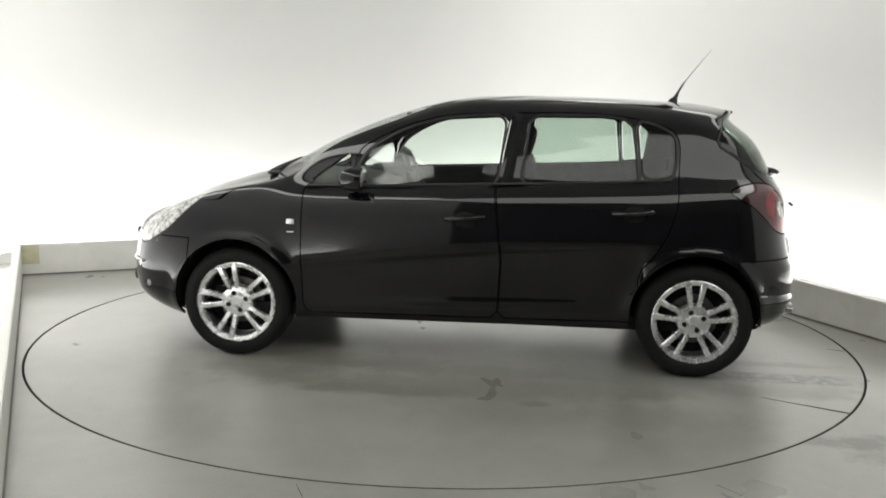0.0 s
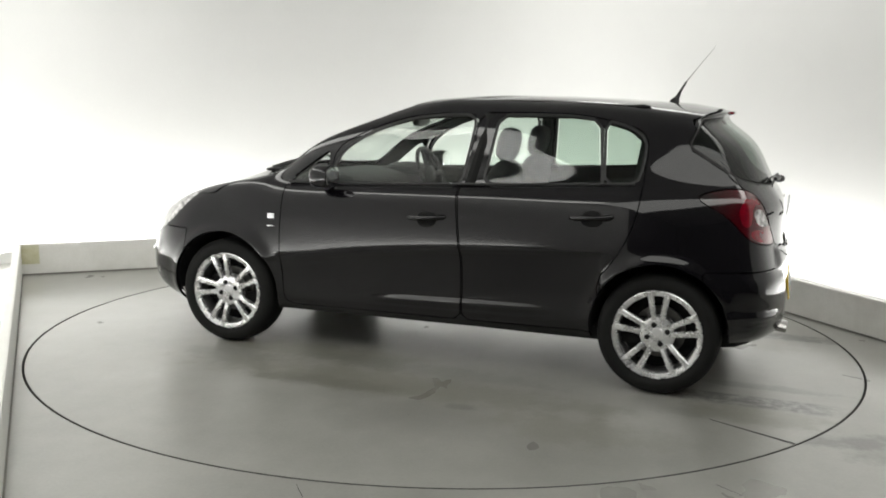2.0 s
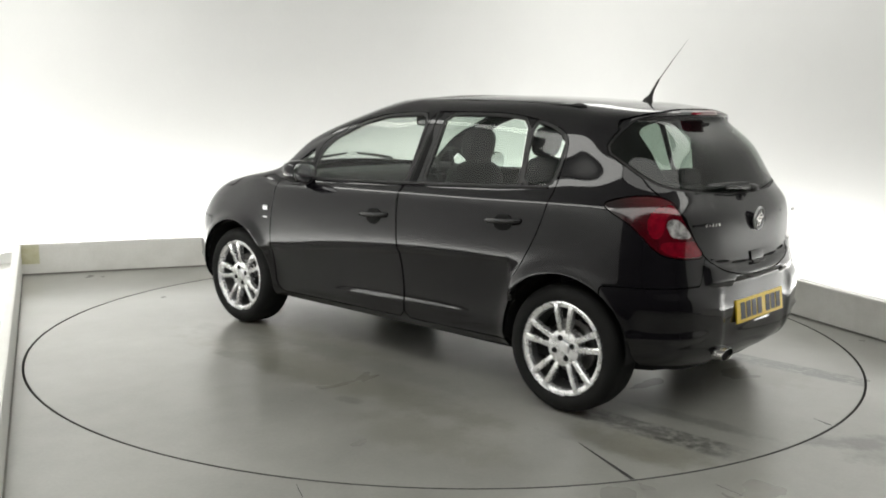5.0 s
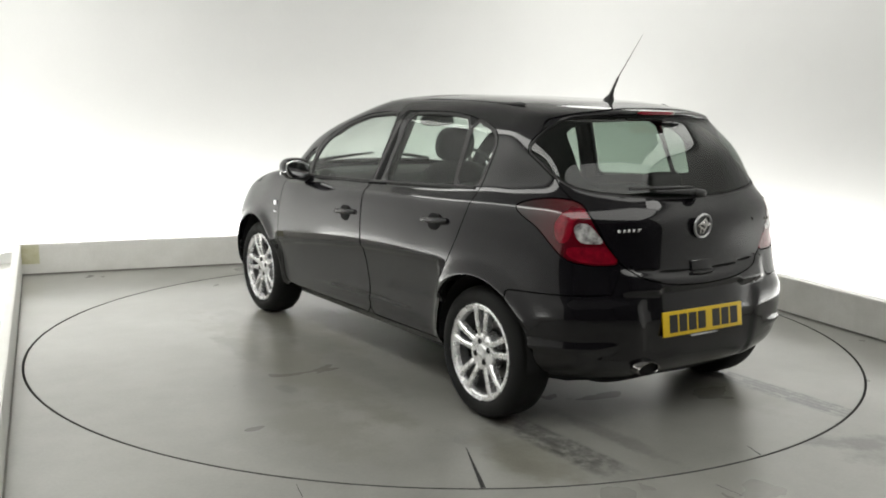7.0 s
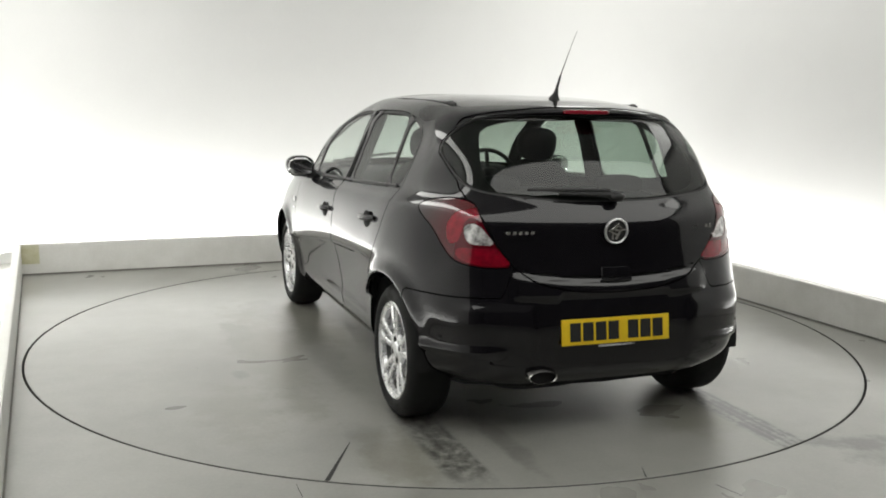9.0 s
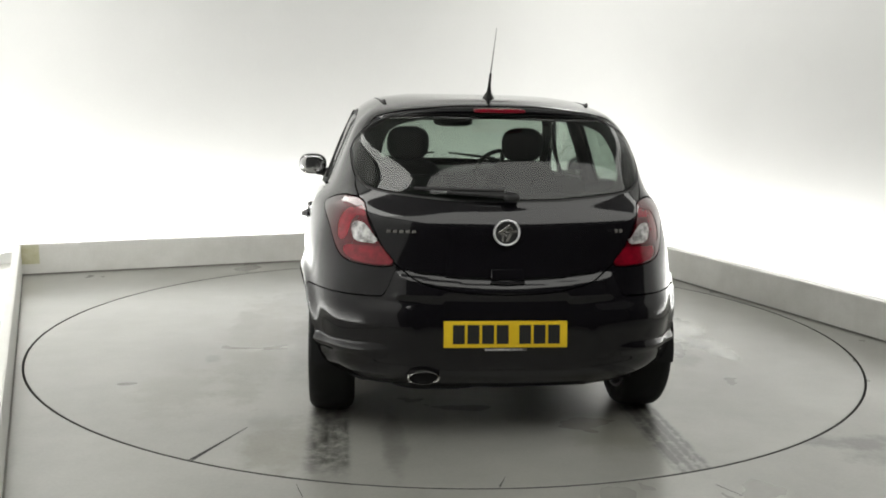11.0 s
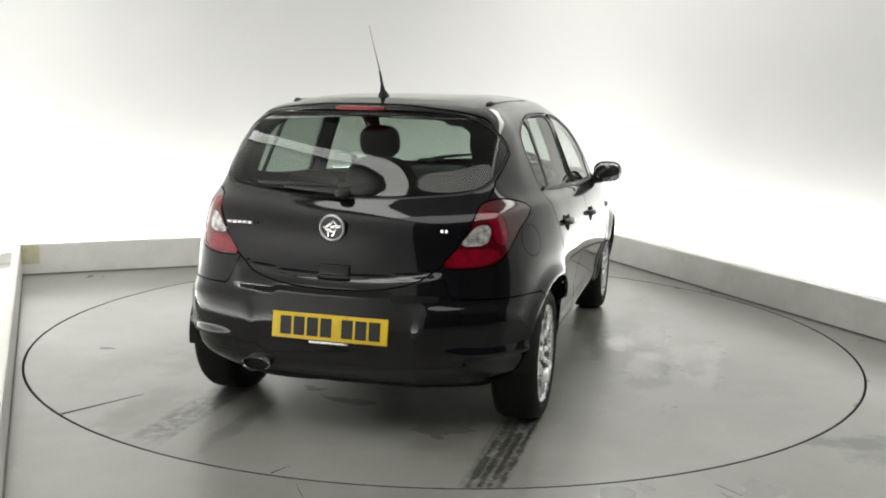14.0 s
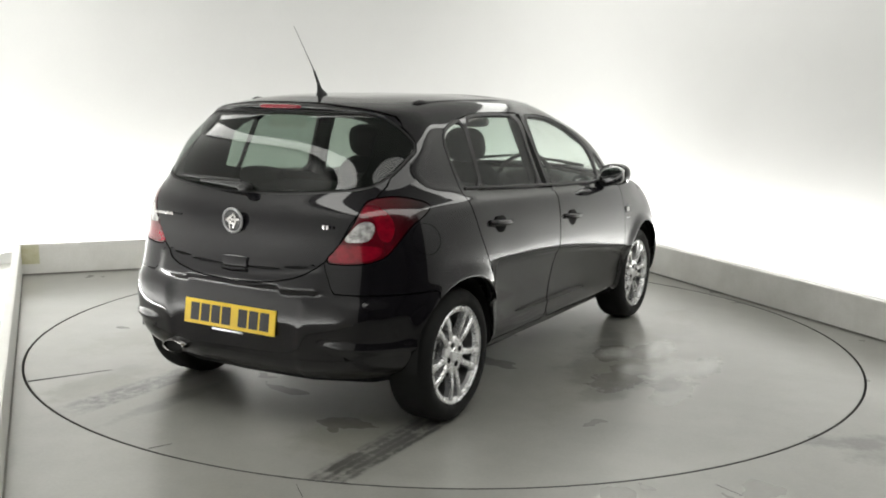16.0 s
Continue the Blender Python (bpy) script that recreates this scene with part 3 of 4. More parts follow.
def body_surface():
    """The left half of the skin: rows of place, normal, column and row, and its triangles."""
    body_loops()
    net = np.array(LOOPS, float)                       # rows, columns, xyz
    nr, nc = net.shape[:2]
    dc = np.linalg.norm(np.diff(net[:9], axis=1), axis=2).mean(0)
    dr = np.linalg.norm(np.diff(net, axis=0), axis=2).mean(1)
    kc, kr = np.concatenate([[0], np.cumsum(dc)]), np.concatenate([[0], np.cumsum(dr)])
    uc = np.concatenate([np.linspace(i, i + 1, max(6, int(dc[i] / 0.015)), endpoint=False) for i in range(nc - 1)] + [[nc - 1.0]])
    ur = np.concatenate([np.linspace(i, i + 1, max(4, int(dr[i] / 0.013)), endpoint=False) for i in range(nr - 1)] + [[nr - 1.0]])
    at_c, at_r = np.interp(uc, range(nc), kc), np.interp(ur, range(nr), kr)
    a = cubic(net, kr, at_r, False)                    # R, nc, 3
    g = cubic(a.transpose(1, 0, 2), kc, at_c, True).transpose(1, 0, 2)
    g = faired(g)
    # flared lips round the wheel arches
    for wx in (WHEEL_X, -WHEEL_X):
        r = np.hypot(g[..., 0] - wx, g[..., 2] - ARCH_Z)
        side = np.clip((g[..., 1] - 0.6) / 0.15, 0, 1) * np.clip((0.78 - g[..., 2]) / 0.1, 0, 1)
        g[..., 1] += side * 0.019 * np.exp(-((r - ARCH_R) / 0.042) ** 2)
    for turn in (0, 1):
        gu, gv = np.gradient(g, axis=1), np.gradient(g, axis=0)
        nrm = np.cross(gu, gv)
        if turn == 0:
            ln = np.maximum(np.linalg.norm(nrm, axis=2, keepdims=True), 1e-12)
            out = nrm / ln
            if out[len(ur) // 3, len(uc) // 2, 1] < 0:
                out = -out
            g = g + out * pressings(g)[..., None]
    nrm[-1] = (0, 0, 1)
    ln = np.linalg.norm(nrm, axis=2, keepdims=True)
    nrm = np.where(ln > 1e-12, nrm / np.maximum(ln, 1e-12), (0, 0, 1))
    if nrm[len(ur) // 3, len(uc) // 2, 1] < 0:
        nrm = -nrm
    nrm[:, 0, 1] = nrm[:, -1, 1] = 0
    R, C = len(ur), len(uc)
    V = np.concatenate([g.reshape(-1, 3), nrm.reshape(-1, 3), np.tile(uc, R)[:, None], np.repeat(ur, C)[:, None]], 1)
    idx = np.arange(R * C).reshape(R, C)
    p, q, r, s = idx[:-1, :-1].ravel(), idx[:-1, 1:].ravel(), idx[1:, 1:].ravel(), idx[1:, :-1].ravel()
    F = np.concatenate([np.stack([p, q, r], 1), np.stack([p, r, s], 1)])
    e1, e2 = V[F[:, 1], :3] - V[F[:, 0], :3], V[F[:, 2], :3] - V[F[:, 0], :3]
    cr = np.cross(e1, e2)
    F = F[np.linalg.norm(cr, axis=1) > 1e-9]
    cr = np.cross(V[F[:, 1], :3] - V[F[:, 0], :3], V[F[:, 2], :3] - V[F[:, 0], :3])
    flip = (cr * V[F, 3:6].mean(1)).sum(1) < 0
    F[flip] = F[flip][:, ::-1]
    return V, F


def clip(skin, field):
    """The part of a skin where field(V) > 0, cut along a clean line."""
    V, F = skin
    f = field(V)
    pos = f > 0
    k = pos[F].sum(1)
    keep = [tuple(t) for t in F[k == 3]]
    extra, cache = [], {}

    def cut(a, b):
        key = (min(a, b), max(a, b))
        if key not in cache:
            a, b = key
            s = f[a] / (f[a] - f[b])
            cache[key] = len(V) + len(extra)
            extra.append(V[a] * (1 - s) + V[b] * s)
        return cache[key]

    for t in F[(k == 1) | (k == 2)]:
        poly = []
        for i in range(3):
            a, b = int(t[i]), int(t[(i + 1) % 3])
            if pos[a]:
                poly.append(a)
            if pos[a] != pos[b]:
                poly.append(cut(a, b))
        for i in range(1, len(poly) - 1):
            keep.append((poly[0], poly[i], poly[i + 1]))
    if not keep:
        return np.zeros((0, 8)), np.zeros((0, 3), int)
    allv = np.concatenate([V, np.array(extra)]) if extra else V
    Fn = np.array(keep)
    used, inv = np.unique(Fn, return_inverse=True)
    return allv[used], inv.reshape(Fn.shape)


def chaikin(poly, n=2, reach=0.035):
    """Rounds the corners of a closed outline, cutting no more than reach off each."""
    poly = [Vector(p) for p in poly]
    for _ in range(n):
        out = []
        for a, b in zip(poly, poly[1:] + poly[:1]):
            s = min(0.25, reach / max((b - a).length, 1e-6))
            out += [a.lerp(b, s), b.lerp(a, s)]
        poly, reach = out, reach * 0.45
    return np.array(poly)


def inside(poly, x, y):
    """Signed distance to a closed outline, positive inside."""
    d = np.full(len(x), 1e9)
    odd = np.zeros(len(x), bool)
    for (ax, ay), (bx, by) in zip(poly, np.roll(poly, -1, 0)):
        ex, ey = bx - ax, by - ay
        s = np.clip(((x - ax) * ex + (y - ay) * ey) / (ex * ex + ey * ey + 1e-12), 0, 1)
        d = np.minimum(d, np.hypot(x - ax - s * ex, y - ay - s * ey))
        if abs(ey) > 1e-12:
            odd ^= ((ay > y) != (by > y)) & (x < ex * (y - ay) / ey + ax)
    return np.where(odd, d, -d)


def from_side(poly, rounds=2, u0=3.0, u1=11.3):
    P = chaikin(poly, rounds)
    return lambda V: np.where((V[:, 6] > u0) & (V[:, 6] < u1), inside(P, V[:, 0], V[:, 2]), -1.0)


def from_behind(poly, rounds=2, u0=10.2):
    P = chaikin(poly, rounds)
    return lambda V: np.where(V[:, 6] > u0, inside(P, V[:, 1], V[:, 2]), -1.0)


def round_tail(poly, rounds=2):
    P = chaikin(poly, rounds)
    return lambda V: np.where(V[:, 6] > 9.2, inside(P, -V[:, 0] - V[:, 1], V[:, 2]), -1.0)


def round_nose(poly, rounds=2):
    P = chaikin(poly, rounds)
    return lambda V: np.where(V[:, 6] < 4.2, inside(P, V[:, 0] - V[:, 1], V[:, 2]), -1.0)


def mirrored(skin):
    V, F = skin
    W = V.copy()
    W[:, 1] *= -1
    W[:, 4] *= -1
    return W, F[:, ::-1]


def both(skin):
    V, F = skin
    W, G = mirrored(skin)
    return np.concatenate([V, W]), np.concatenate([F, G + len(V)])


def panel(name, skin, mat, parent, label="", inset=0.0, rim=0.015):
    """Makes a skin into a panel with an edge folded inwards by rim."""
    V, F = skin
    if not len(F):
        return None
    key = np.round(V[:, :3] * 20000).astype(np.int64)
    _, first, inv = np.unique(key, axis=0, return_index=True, return_inverse=True)
    inv = inv.ravel()
    P, N = V[first, :3] - V[first, 3:6] * inset, V[first, 3:6]
    F = inv[F]
    F = F[(F[:, 0] != F[:, 1]) & (F[:, 1] != F[:, 2]) & (F[:, 0] != F[:, 2])]
    N = N / np.linalg.norm(N, axis=1, keepdims=True)
    verts, faces, norms = [tuple(v) for v in P], [tuple(f) for f in F], [tuple(v) for v in N]
    if rim:
        E = np.concatenate([F[:, [0, 1]], F[:, [1, 2]], F[:, [2, 0]]])
        have = set(map(tuple, E.tolist()))
        for a, b in E.tolist():
            if (b, a) in have or (abs(P[a][1]) < 1e-4 and abs(P[b][1]) < 1e-4):
                continue
            pa, pb, na, nb = P[a], P[b], N[a], N[b]
            out = np.cross(pb - pa, na)
            ln = np.linalg.norm(out)
            if ln < 1e-9:
                continue
            out = tuple(out / ln)
            i = len(verts)
            verts += [tuple(pa), tuple(pb), tuple(pb - nb * rim), tuple(pa - na * rim)]
            norms += [out] * 4
            faces.append((i + 1, i, i + 3, i + 2))
    me = mesh_from(name, verts, faces, mat)
    me.normals_split_custom_set_from_vertices(norms)
    ob = new(name, me)
    ob.parent = parent
    if label:
        tagged(ob, label)
    return ob


FRONT_GLASS = [(.58, .985), (.575, 1.07), (.54, 1.15), (.44, 1.225), (.30, 1.295), (.14, 1.342), (-.04, 1.362), (-.215, 1.366), (-.175, 1.005)]
REAR_GLASS = [(-.315, 1.015), (-.36, 1.368), (-.55, 1.374), (-.74, 1.372), (-.885, 1.355), (-.925, 1.055), (-.92, 1.045)]
QUARTER_GLASS = [(-.955, 1.05), (-.928, 1.350), (-.99, 1.338), (-1.055, 1.316), (-1.108, 1.284), (-1.128, 1.235), (-1.120, 1.13), (-1.10, 1.06)]
TAIL_GLASS = [(.691, 1.24), (.787, 1.188), (.882, 1.134), (.99, 1.088), (1.13, 1.066), (1.295, 1.054), (1.535, 1.038), (1.9, 1.032), (1.9, 1.40),
              (1.3, 1.398), (1.05, 1.394), (.913, 1.383), (.78, 1.318)]


def build_body(car):
    skin = body_surface()
    gap = 0.003
    arch = lambda V: np.where((V[:, 6] > 2.4) & (V[:, 6] < 11.2), np.minimum(np.hypot(V[:, 0] - WHEEL_X, V[:, 2] - ARCH_Z), np.hypot(V[:, 0] + WHEEL_X, V[:, 2] - ARCH_Z)) - ARCH_R, 1.0)
    skin = clip(skin, arch)
    whole = skin

    def take(field, g=gap):
        nonlocal skin
        got = clip(skin, lambda V: field(V) - g)
        skin = clip(skin, lambda V: -field(V) - g)
        return got

    # glass outlines
    screen = take(lambda V: np.minimum(np.minimum((V[:, 7] - 8.06) * .2, (10.95 - V[:, 7]) * .12), np.where(V[:, 6] < 5, (3.75 - V[:, 6]) * .09, -1)))
    glass_front = take(from_side(FRONT_GLASS, 2))
    glass_corner = take(from_side([(.86, .985), (.63, .985), (.625, 1.15), (.66, 1.135)], 1))
    glass_rear = take(from_side(REAR_GLASS, 1))
    glass_quarter = take(from_side(QUARTER_GLASS, 1))
    tail_pane = lambda V: np.minimum(round_tail(TAIL_GLASS, 1)(V), (10.32 - V[:, 7]) * .06)
    glass_tail = take(lambda V: tail_pane(V) - .006)
    # black rubber round the glass
    seal_front = take(lambda V: from_side(FRONT_GLASS, 2)(V) + .016, 0.0005)
    seal_rear = take(lambda V: np.maximum(from_side(REAR_GLASS, 1)(V), from_side(QUARTER_GLASS, 1)(V)) + .016, 0.0005)
    seal_tail = take(lambda V: tail_pane(V) + .004, 0.0005)
    # lamps
    tail_lamp = take(round_tail([(.64, 1.00), (.74, 1.028), (.90, 1.045), (1.04, 1.035), (1.10, 1.0), (1.16, .92), (1.24, .835), (1.325, .765), (1.20, .762), (1.05, .775), (.96, .80), (.88, .86), (.80, .92), (.70, .96)], 2))
    head_lamp = take(round_nose([(1.34, .62), (1.32, .69), (1.22, .755), (1.04, .828), (.84, .897), (.72, .925), (.735, .875), (.80, .80), (.874, .715), (1.017, .65), (1.127, .613), (1.25, .60)], 2))
    # doors, flaps, bumpers
    door_front = take(from_side([(.875, .985), (.875, .30), (.84, .265), (-.20, .275), (-.215, .62), (-.17, .99), (-.235, 1.375), (-.03, 1.378), (.16, 1.357), (.33, 1.307), (.48, 1.238), (.59, 1.165), (.605, 1.0), (.62, .975)], 1))
    door_rear = take(from_side([(-.207, .275), (-.94, .285), (-.96, .40), (-.94, .56), (-1.03, .67), (-1.10, .80), (-1.135, .93), (-1.14, 1.03), (-1.142, 1.10), (-1.15, 1.235), (-1.125, 1.298), (-1.06, 1.334), (-.90, 1.37), (-.74, 1.388), (-.55, 1.39), (-.25, 1.385), (-.18, .99), (-.222, .62)], 1))
    gate = take(lambda V: np.maximum(tail_pane(V) + .008, from_behind([(-.3, .655), (0, .655), (.2, .665), (.36, .70), (.44, .755), (.49, .80), (.535, .88), (.565, .95), (.625, 1.06), (.63, 1.15), (.60, 1.28), (.56, 1.365), (.44, 1.40), (.2, 1.425), (-.3, 1.43)], 1, 10.75)(V)))
    tail_bumper = take(lambda V: np.where(V[:, 6] > 9.4, np.minimum(.642 + .13 * ease(.52, .44, V[:, 1]) - V[:, 2], -1.50 - V[:, 0] + .12 * (V[:, 2] - .3)), -1.0))
    nose_bumper = take(lambda V: np.where(V[:, 6] < 4.5, np.minimum(.665 - V[:, 2], V[:, 0] - 1.52), -1.0))
    bonnet = take(lambda V: np.where(V[:, 6] < 5, np.minimum((7.98 - V[:, 7]) * .3, np.minimum((V[:, 7] - 6.02) * .15, (3.65 - V[:, 6]) * .09)), -1.0))
    flap = lambda V: np.where(V[:, 6] > 8.5, 1 - np.hypot((V[:, 0] + 1.475) / .072, (V[:, 2] - .862) / .066), -1.0) * .07
    filler = clip(skin, lambda V: flap(V) - .0009)
    V, F = skin
    W, G = mirrored(clip(skin, lambda V: -flap(V) - .0009))
    body = panel("body", (np.concatenate([V, W]), np.concatenate([F, G + len(V)])), PAINT, car, "glossy black painted body shell")
    panel("fuel_flap", mirrored(filler), PAINT, car, "round black fuel filler flap")
    panel("bonnet", both(bonnet), PAINT, car)
    panel("windscreen", both(screen), PANE, car, "clear greenish windscreen", 0.003, 0.0)
    groove = lambda V: np.minimum(.0065 - np.abs(V[:, 2] - .716 - .2 * V[:, 1] ** 2), .42 - V[:, 1])
    strip = clip(gate, groove)
    gate = clip(gate, lambda V: -groove(V))
    gate_ob = panel("tailgate", both(gate), PAINT, car, "glossy black tailgate")
    panel("rear_window", both(glass_tail), DARK_PANE, gate_ob, "dark tinted rear window", 0.002, 0.0)
    panel("window_seal", both(seal_tail), BLACK_TRIM, gate_ob, "", 0.001, 0.01)
    panel("gate_groove", both(strip), LINER, gate_ob, "dark groove above the tailgate lip", 0.008, 0)
    tb = panel("rear_bumper", both(tail_bumper), PAINT, car, "glossy black rear bumper")
    panel("front_bumper", both(nose_bumper), PAINT, car)
    for m in (lambda s: s, mirrored):
        df = panel("front_door", m(door_front), PAINT, car)
        dr = panel("rear_door", m(door_rear), PAINT, car)
        panel("window_seal", m(seal_front), BLACK_TRIM, df, "black rubber window seal", 0.001, 0.01)
        panel("window_seal", m(seal_rear), BLACK_TRIM, dr, "black rubber window seal", 0.001, 0.01)
        panel("window_pane", m(glass_front), PANE, df, "greenish side window glass", 0.004, 0.0)
        panel("corner_pane", m(glass_corner), PANE, car, "small fixed corner glass", 0.003, 0.0)
        panel("window_pane", m(glass_rear), REAR_PANE, dr, "greenish side window glass", 0.004, 0.0)
        panel("quarter_pane", m(glass_quarter), REAR_PANE, dr, "small fixed quarter glass", 0.004, 0.0)
        build_tail_lamp(car, m, tail_lamp)
        panel("headlight", m(head_lamp), CLEAR_LENS, car, "clear headlight", 0.0, 0.02)
    # dark lining behind the skin, open at the glass
    def pane(V):
        f = from_side([(.86, .98), (.62, 1.17), (.44, 1.235), (.30, 1.305), (.14, 1.352), (-.2, 1.376), (-.74, 1.382), (-.89, 1.365), (-1.04, 1.318), (-1.10, 1.27), (-1.085, 1.095), (-.93, 1.075), (-.3, 1.015)], 0)(V)
        g = from_behind([(-.3, 1.062), (.30, 1.068), (.46, 1.09), (.53, 1.13), (.53, 1.21), (.505, 1.30), (.475, 1.345), (.38, 1.368), (-.3, 1.378)], 1, 10.9)(V)
        h = np.minimum(np.minimum((V[:, 7] - 8.06) * .2, (10.95 - V[:, 7]) * .12), np.where(V[:, 6] < 5, (3.75 - V[:, 6]) * .09, -1))
        return np.maximum(f, np.maximum(g, h))
    inner = clip(whole, lambda V: -pane(V) - 0.004)
    V, F = both(inner)
    panel("inner_lining", (V, F), LINER, car, "dark lining inside the doors and roof", 0.03, 0)
    # floor pan
    ring = [(x, y, .235) for x, y, _ in LOOPS[0]]
    bm = bmesh.new()
    low = [bm.verts.new(p) for p in ring] + [bm.verts.new((x, -y, z)) for x, y, z in ring[-2:0:-1]]
    top = [bm.verts.new((v.co.x, v.co.y, .30)) for v in low]
    bm.faces.new(low)
    bm.faces.new(top)
    for i in range(len(low)):
        j = (i + 1) % len(low)
        bm.faces.new((low[i], low[j], top[j], top[i]))
    bmesh.ops.scale(bm, vec=(.98, .96, 1), verts=bm.verts)
    part("floor_pan", bm, LINER, car, "dark underside of the car", False)
    return body


def build_tail_lamp(car, m, skin):
    """Smoked red lens with bright red chambers and a clear reversing lens."""
    s = lambda V: -V[:, 0] - V[:, 1]
    rest = skin
    chambers = []
    for ring, name, mat, label in (
            ([(1.02, .925), (1.055, .948), (1.12, .94), (1.165, .905), (1.220, .857), (1.12, .858), (1.055, .866)], "clear_lens", CLEAR_LENS, "clear reversing lens"),
            ([(.985, .846), (1.12, .845), (1.262, .848), (1.315, .774), (1.20, .770), (1.06, .784), (.985, .81)], "lower_lens", RED_LENS, "bright red lower lens"),
            ([(.90, .935), (.95, .985), (1.0, 1.003), (1.07, .975), (1.022, .95), (1.010, .875), (.96, .855), (.92, .87)], "upright_lens", RED_LENS, "bright red upright lens"),
            ([(.99, .975), (1.04, 1.01), (1.085, 1.003), (1.13, .955), (1.10, .970), (1.02, .963)], "upper_lens", RED_LENS, "bright red upper lens")):
        cut = lambda V, ring=chaikin(ring, 2): inside(ring, s(V), V[:, 2])
        chambers.append((name, clip(rest, cut), mat, label))
        rest = clip(rest, lambda V: -cut(V))
    lamp = panel("tail_light", m(rest), RED_DEEP, car, "smoked red wrap-round tail light", 0, .02)
    for name, piece, mat, label in chambers:
        panel(name, m(piece), mat, lamp, label, 0.002, .01)


def build_wheel(car, x, side, phase=0):
    """Tyre, five-twin-spoke alloy rim, hub cap, bolts and brake disc; the axle lies along y."""
    wheel = tagged(new("wheel"), "alloy road wheel")
    wheel.parent = car
    wheel.matrix_local = pose(x, side * HUB_Y, WHEEL_Z) @ pose(0, 0, 0, -90 * side)
    prof = [(.219, -.012), (.232, .0), (.250, .008), (.275, .006), (.293, -.006), (.303, -.022), (.307, -.045),
            (.307, -.15), (.303, -.172), (.29, -.19), (.262, -.2), (.235, -.195), (.219, -.185)]
    part("tyre", lathe(prof, 72, None, True), RUBBER, wheel, "black low-profile tyre")
    rim = part("rim", lathe([(.221, .001), (.2265, -.003), (.224, -.006), (.212, -.007), (.199, -.012), (.194, -.030), (.206, -.032), (.222, -.02)], 72, None, True), ALLOY, wheel, "silver alloy rim")
    part("rim_barrel", lathe([(.203, -.033), (.198, -.06), (.195, -.12), (.21, -.19), (.222, -.19), (.222, -.03)], 72, None, True), BARREL, rim, "rim barrel coloured dark for the shade inside the wheel")
    for i in range(5):
        for k in (-1, 1):
            a = radians(270 + phase + 72 * i)
            bm = bmesh.new()
            rows = []
            for r, off, half, top, deep in ((.070, .0190, .0150, -.019, .040), (.090, .0225, .0145, -.014, .036), (.120, .0275, .0140, -.009, .034), (.155, .0335, .0145, -.006, .032), (.190, .0395, .0160, -.005, .032), (.212, .0430, .022, -.007, .03)):
                c = math.cos(a), math.sin(a)
                px, py = r * c[0] - k * off * c[1], r * c[1] + k * off * c[0]
                row = []
                for q, z in ((-half, top - deep), (-half, top - .006), (-half * .6, top), (half * .6, top), (half, top - .006), (half, top - deep)):
                    row.append(bm.verts.new((px - q * c[1], py + q * c[0], z)))
                rows.append(row)
            for r0, r1 in zip(rows, rows[1:]):
                for j in range(5):
                    bm.faces.new((r0[j], r0[j + 1], r1[j + 1], r1[j]))
                bm.faces.new((r0[5], r0[0], r1[0], r1[5]))
            bm.faces.new(rows[0])
            bm.faces.new(rows[-1])
            part("spoke", bm, ALLOY, rim)
    part("hub", lathe([(0, -.013), (.030, -.013), (.034, -.016), (.037, -.021), (.076, -.018), (.087, -.022), (.091, -.032), (.091, -.08), (0, -.08)], 40), ALLOY, rim)
    for i in range(4):
        a = radians(20 + 90 * i)
        part("wheel_bolt", lathe([(0, -.0178), (.007, -.0178), (.010, -.0170), (.0135, -.0178), (.014, -.03), (0, -.03)], 12, pose(.053 * math.cos(a), .050 * math.sin(a), 0)), LINER, rim)
    part("brake_disc", lathe([(0, -.10), (.09, -.10), (.10, -.095), (.132, -.095), (.132, -.115), (0, -.115)], 48), BRAKE, wheel, "grey steel brake disc")
    # backing disc added so that the gaps between the spokes stay dark
    part("backing_disc", lathe([(0, -.122), (.19, -.122), (.19, -.128), (0, -.128)], 48), LINER, wheel, "black disc added to darken the gaps between the spokes")
    part("brake_caliper", box(.07, .15, -.07, .07, -.14, -.075, .01), LINER, wheel)
    return wheel


def build_wheel_well(car, x, side):
    bm = bmesh.new()
    n = 24
    rows = []
    for y in (.815, .70, .50):
        rows.append([bm.verts.new((x + (ARCH_R - .002) * math.cos(math.pi * i / n * 1.06 - .03 * math.pi), side * y, ARCH_Z + (ARCH_R - .002) * math.sin(math.pi * i / n * 1.06 - .03 * math.pi))) for i in range(n + 1)])
    for a, b in zip(rows, rows[1:]):
        for i in range(n):
            bm.faces.new((a[i], a[i + 1], b[i + 1], b[i]))
    bm.faces.new(rows[-1])
    part("wheel_well", bm, LINER, car, "black wheel arch lining")


def build_car():
    car = tagged(new("car"), "glossy black five-door hatchback standing on the turntable", "car")
    build_body(car)
    for x in (WHEEL_X, -WHEEL_X):
        for side in (1, -1):
            build_wheel(car, x, side, 15 if x > 0 else 0)
            build_wheel_well(car, x, side)
    build_details(car)
    build_interior(car)
    return car


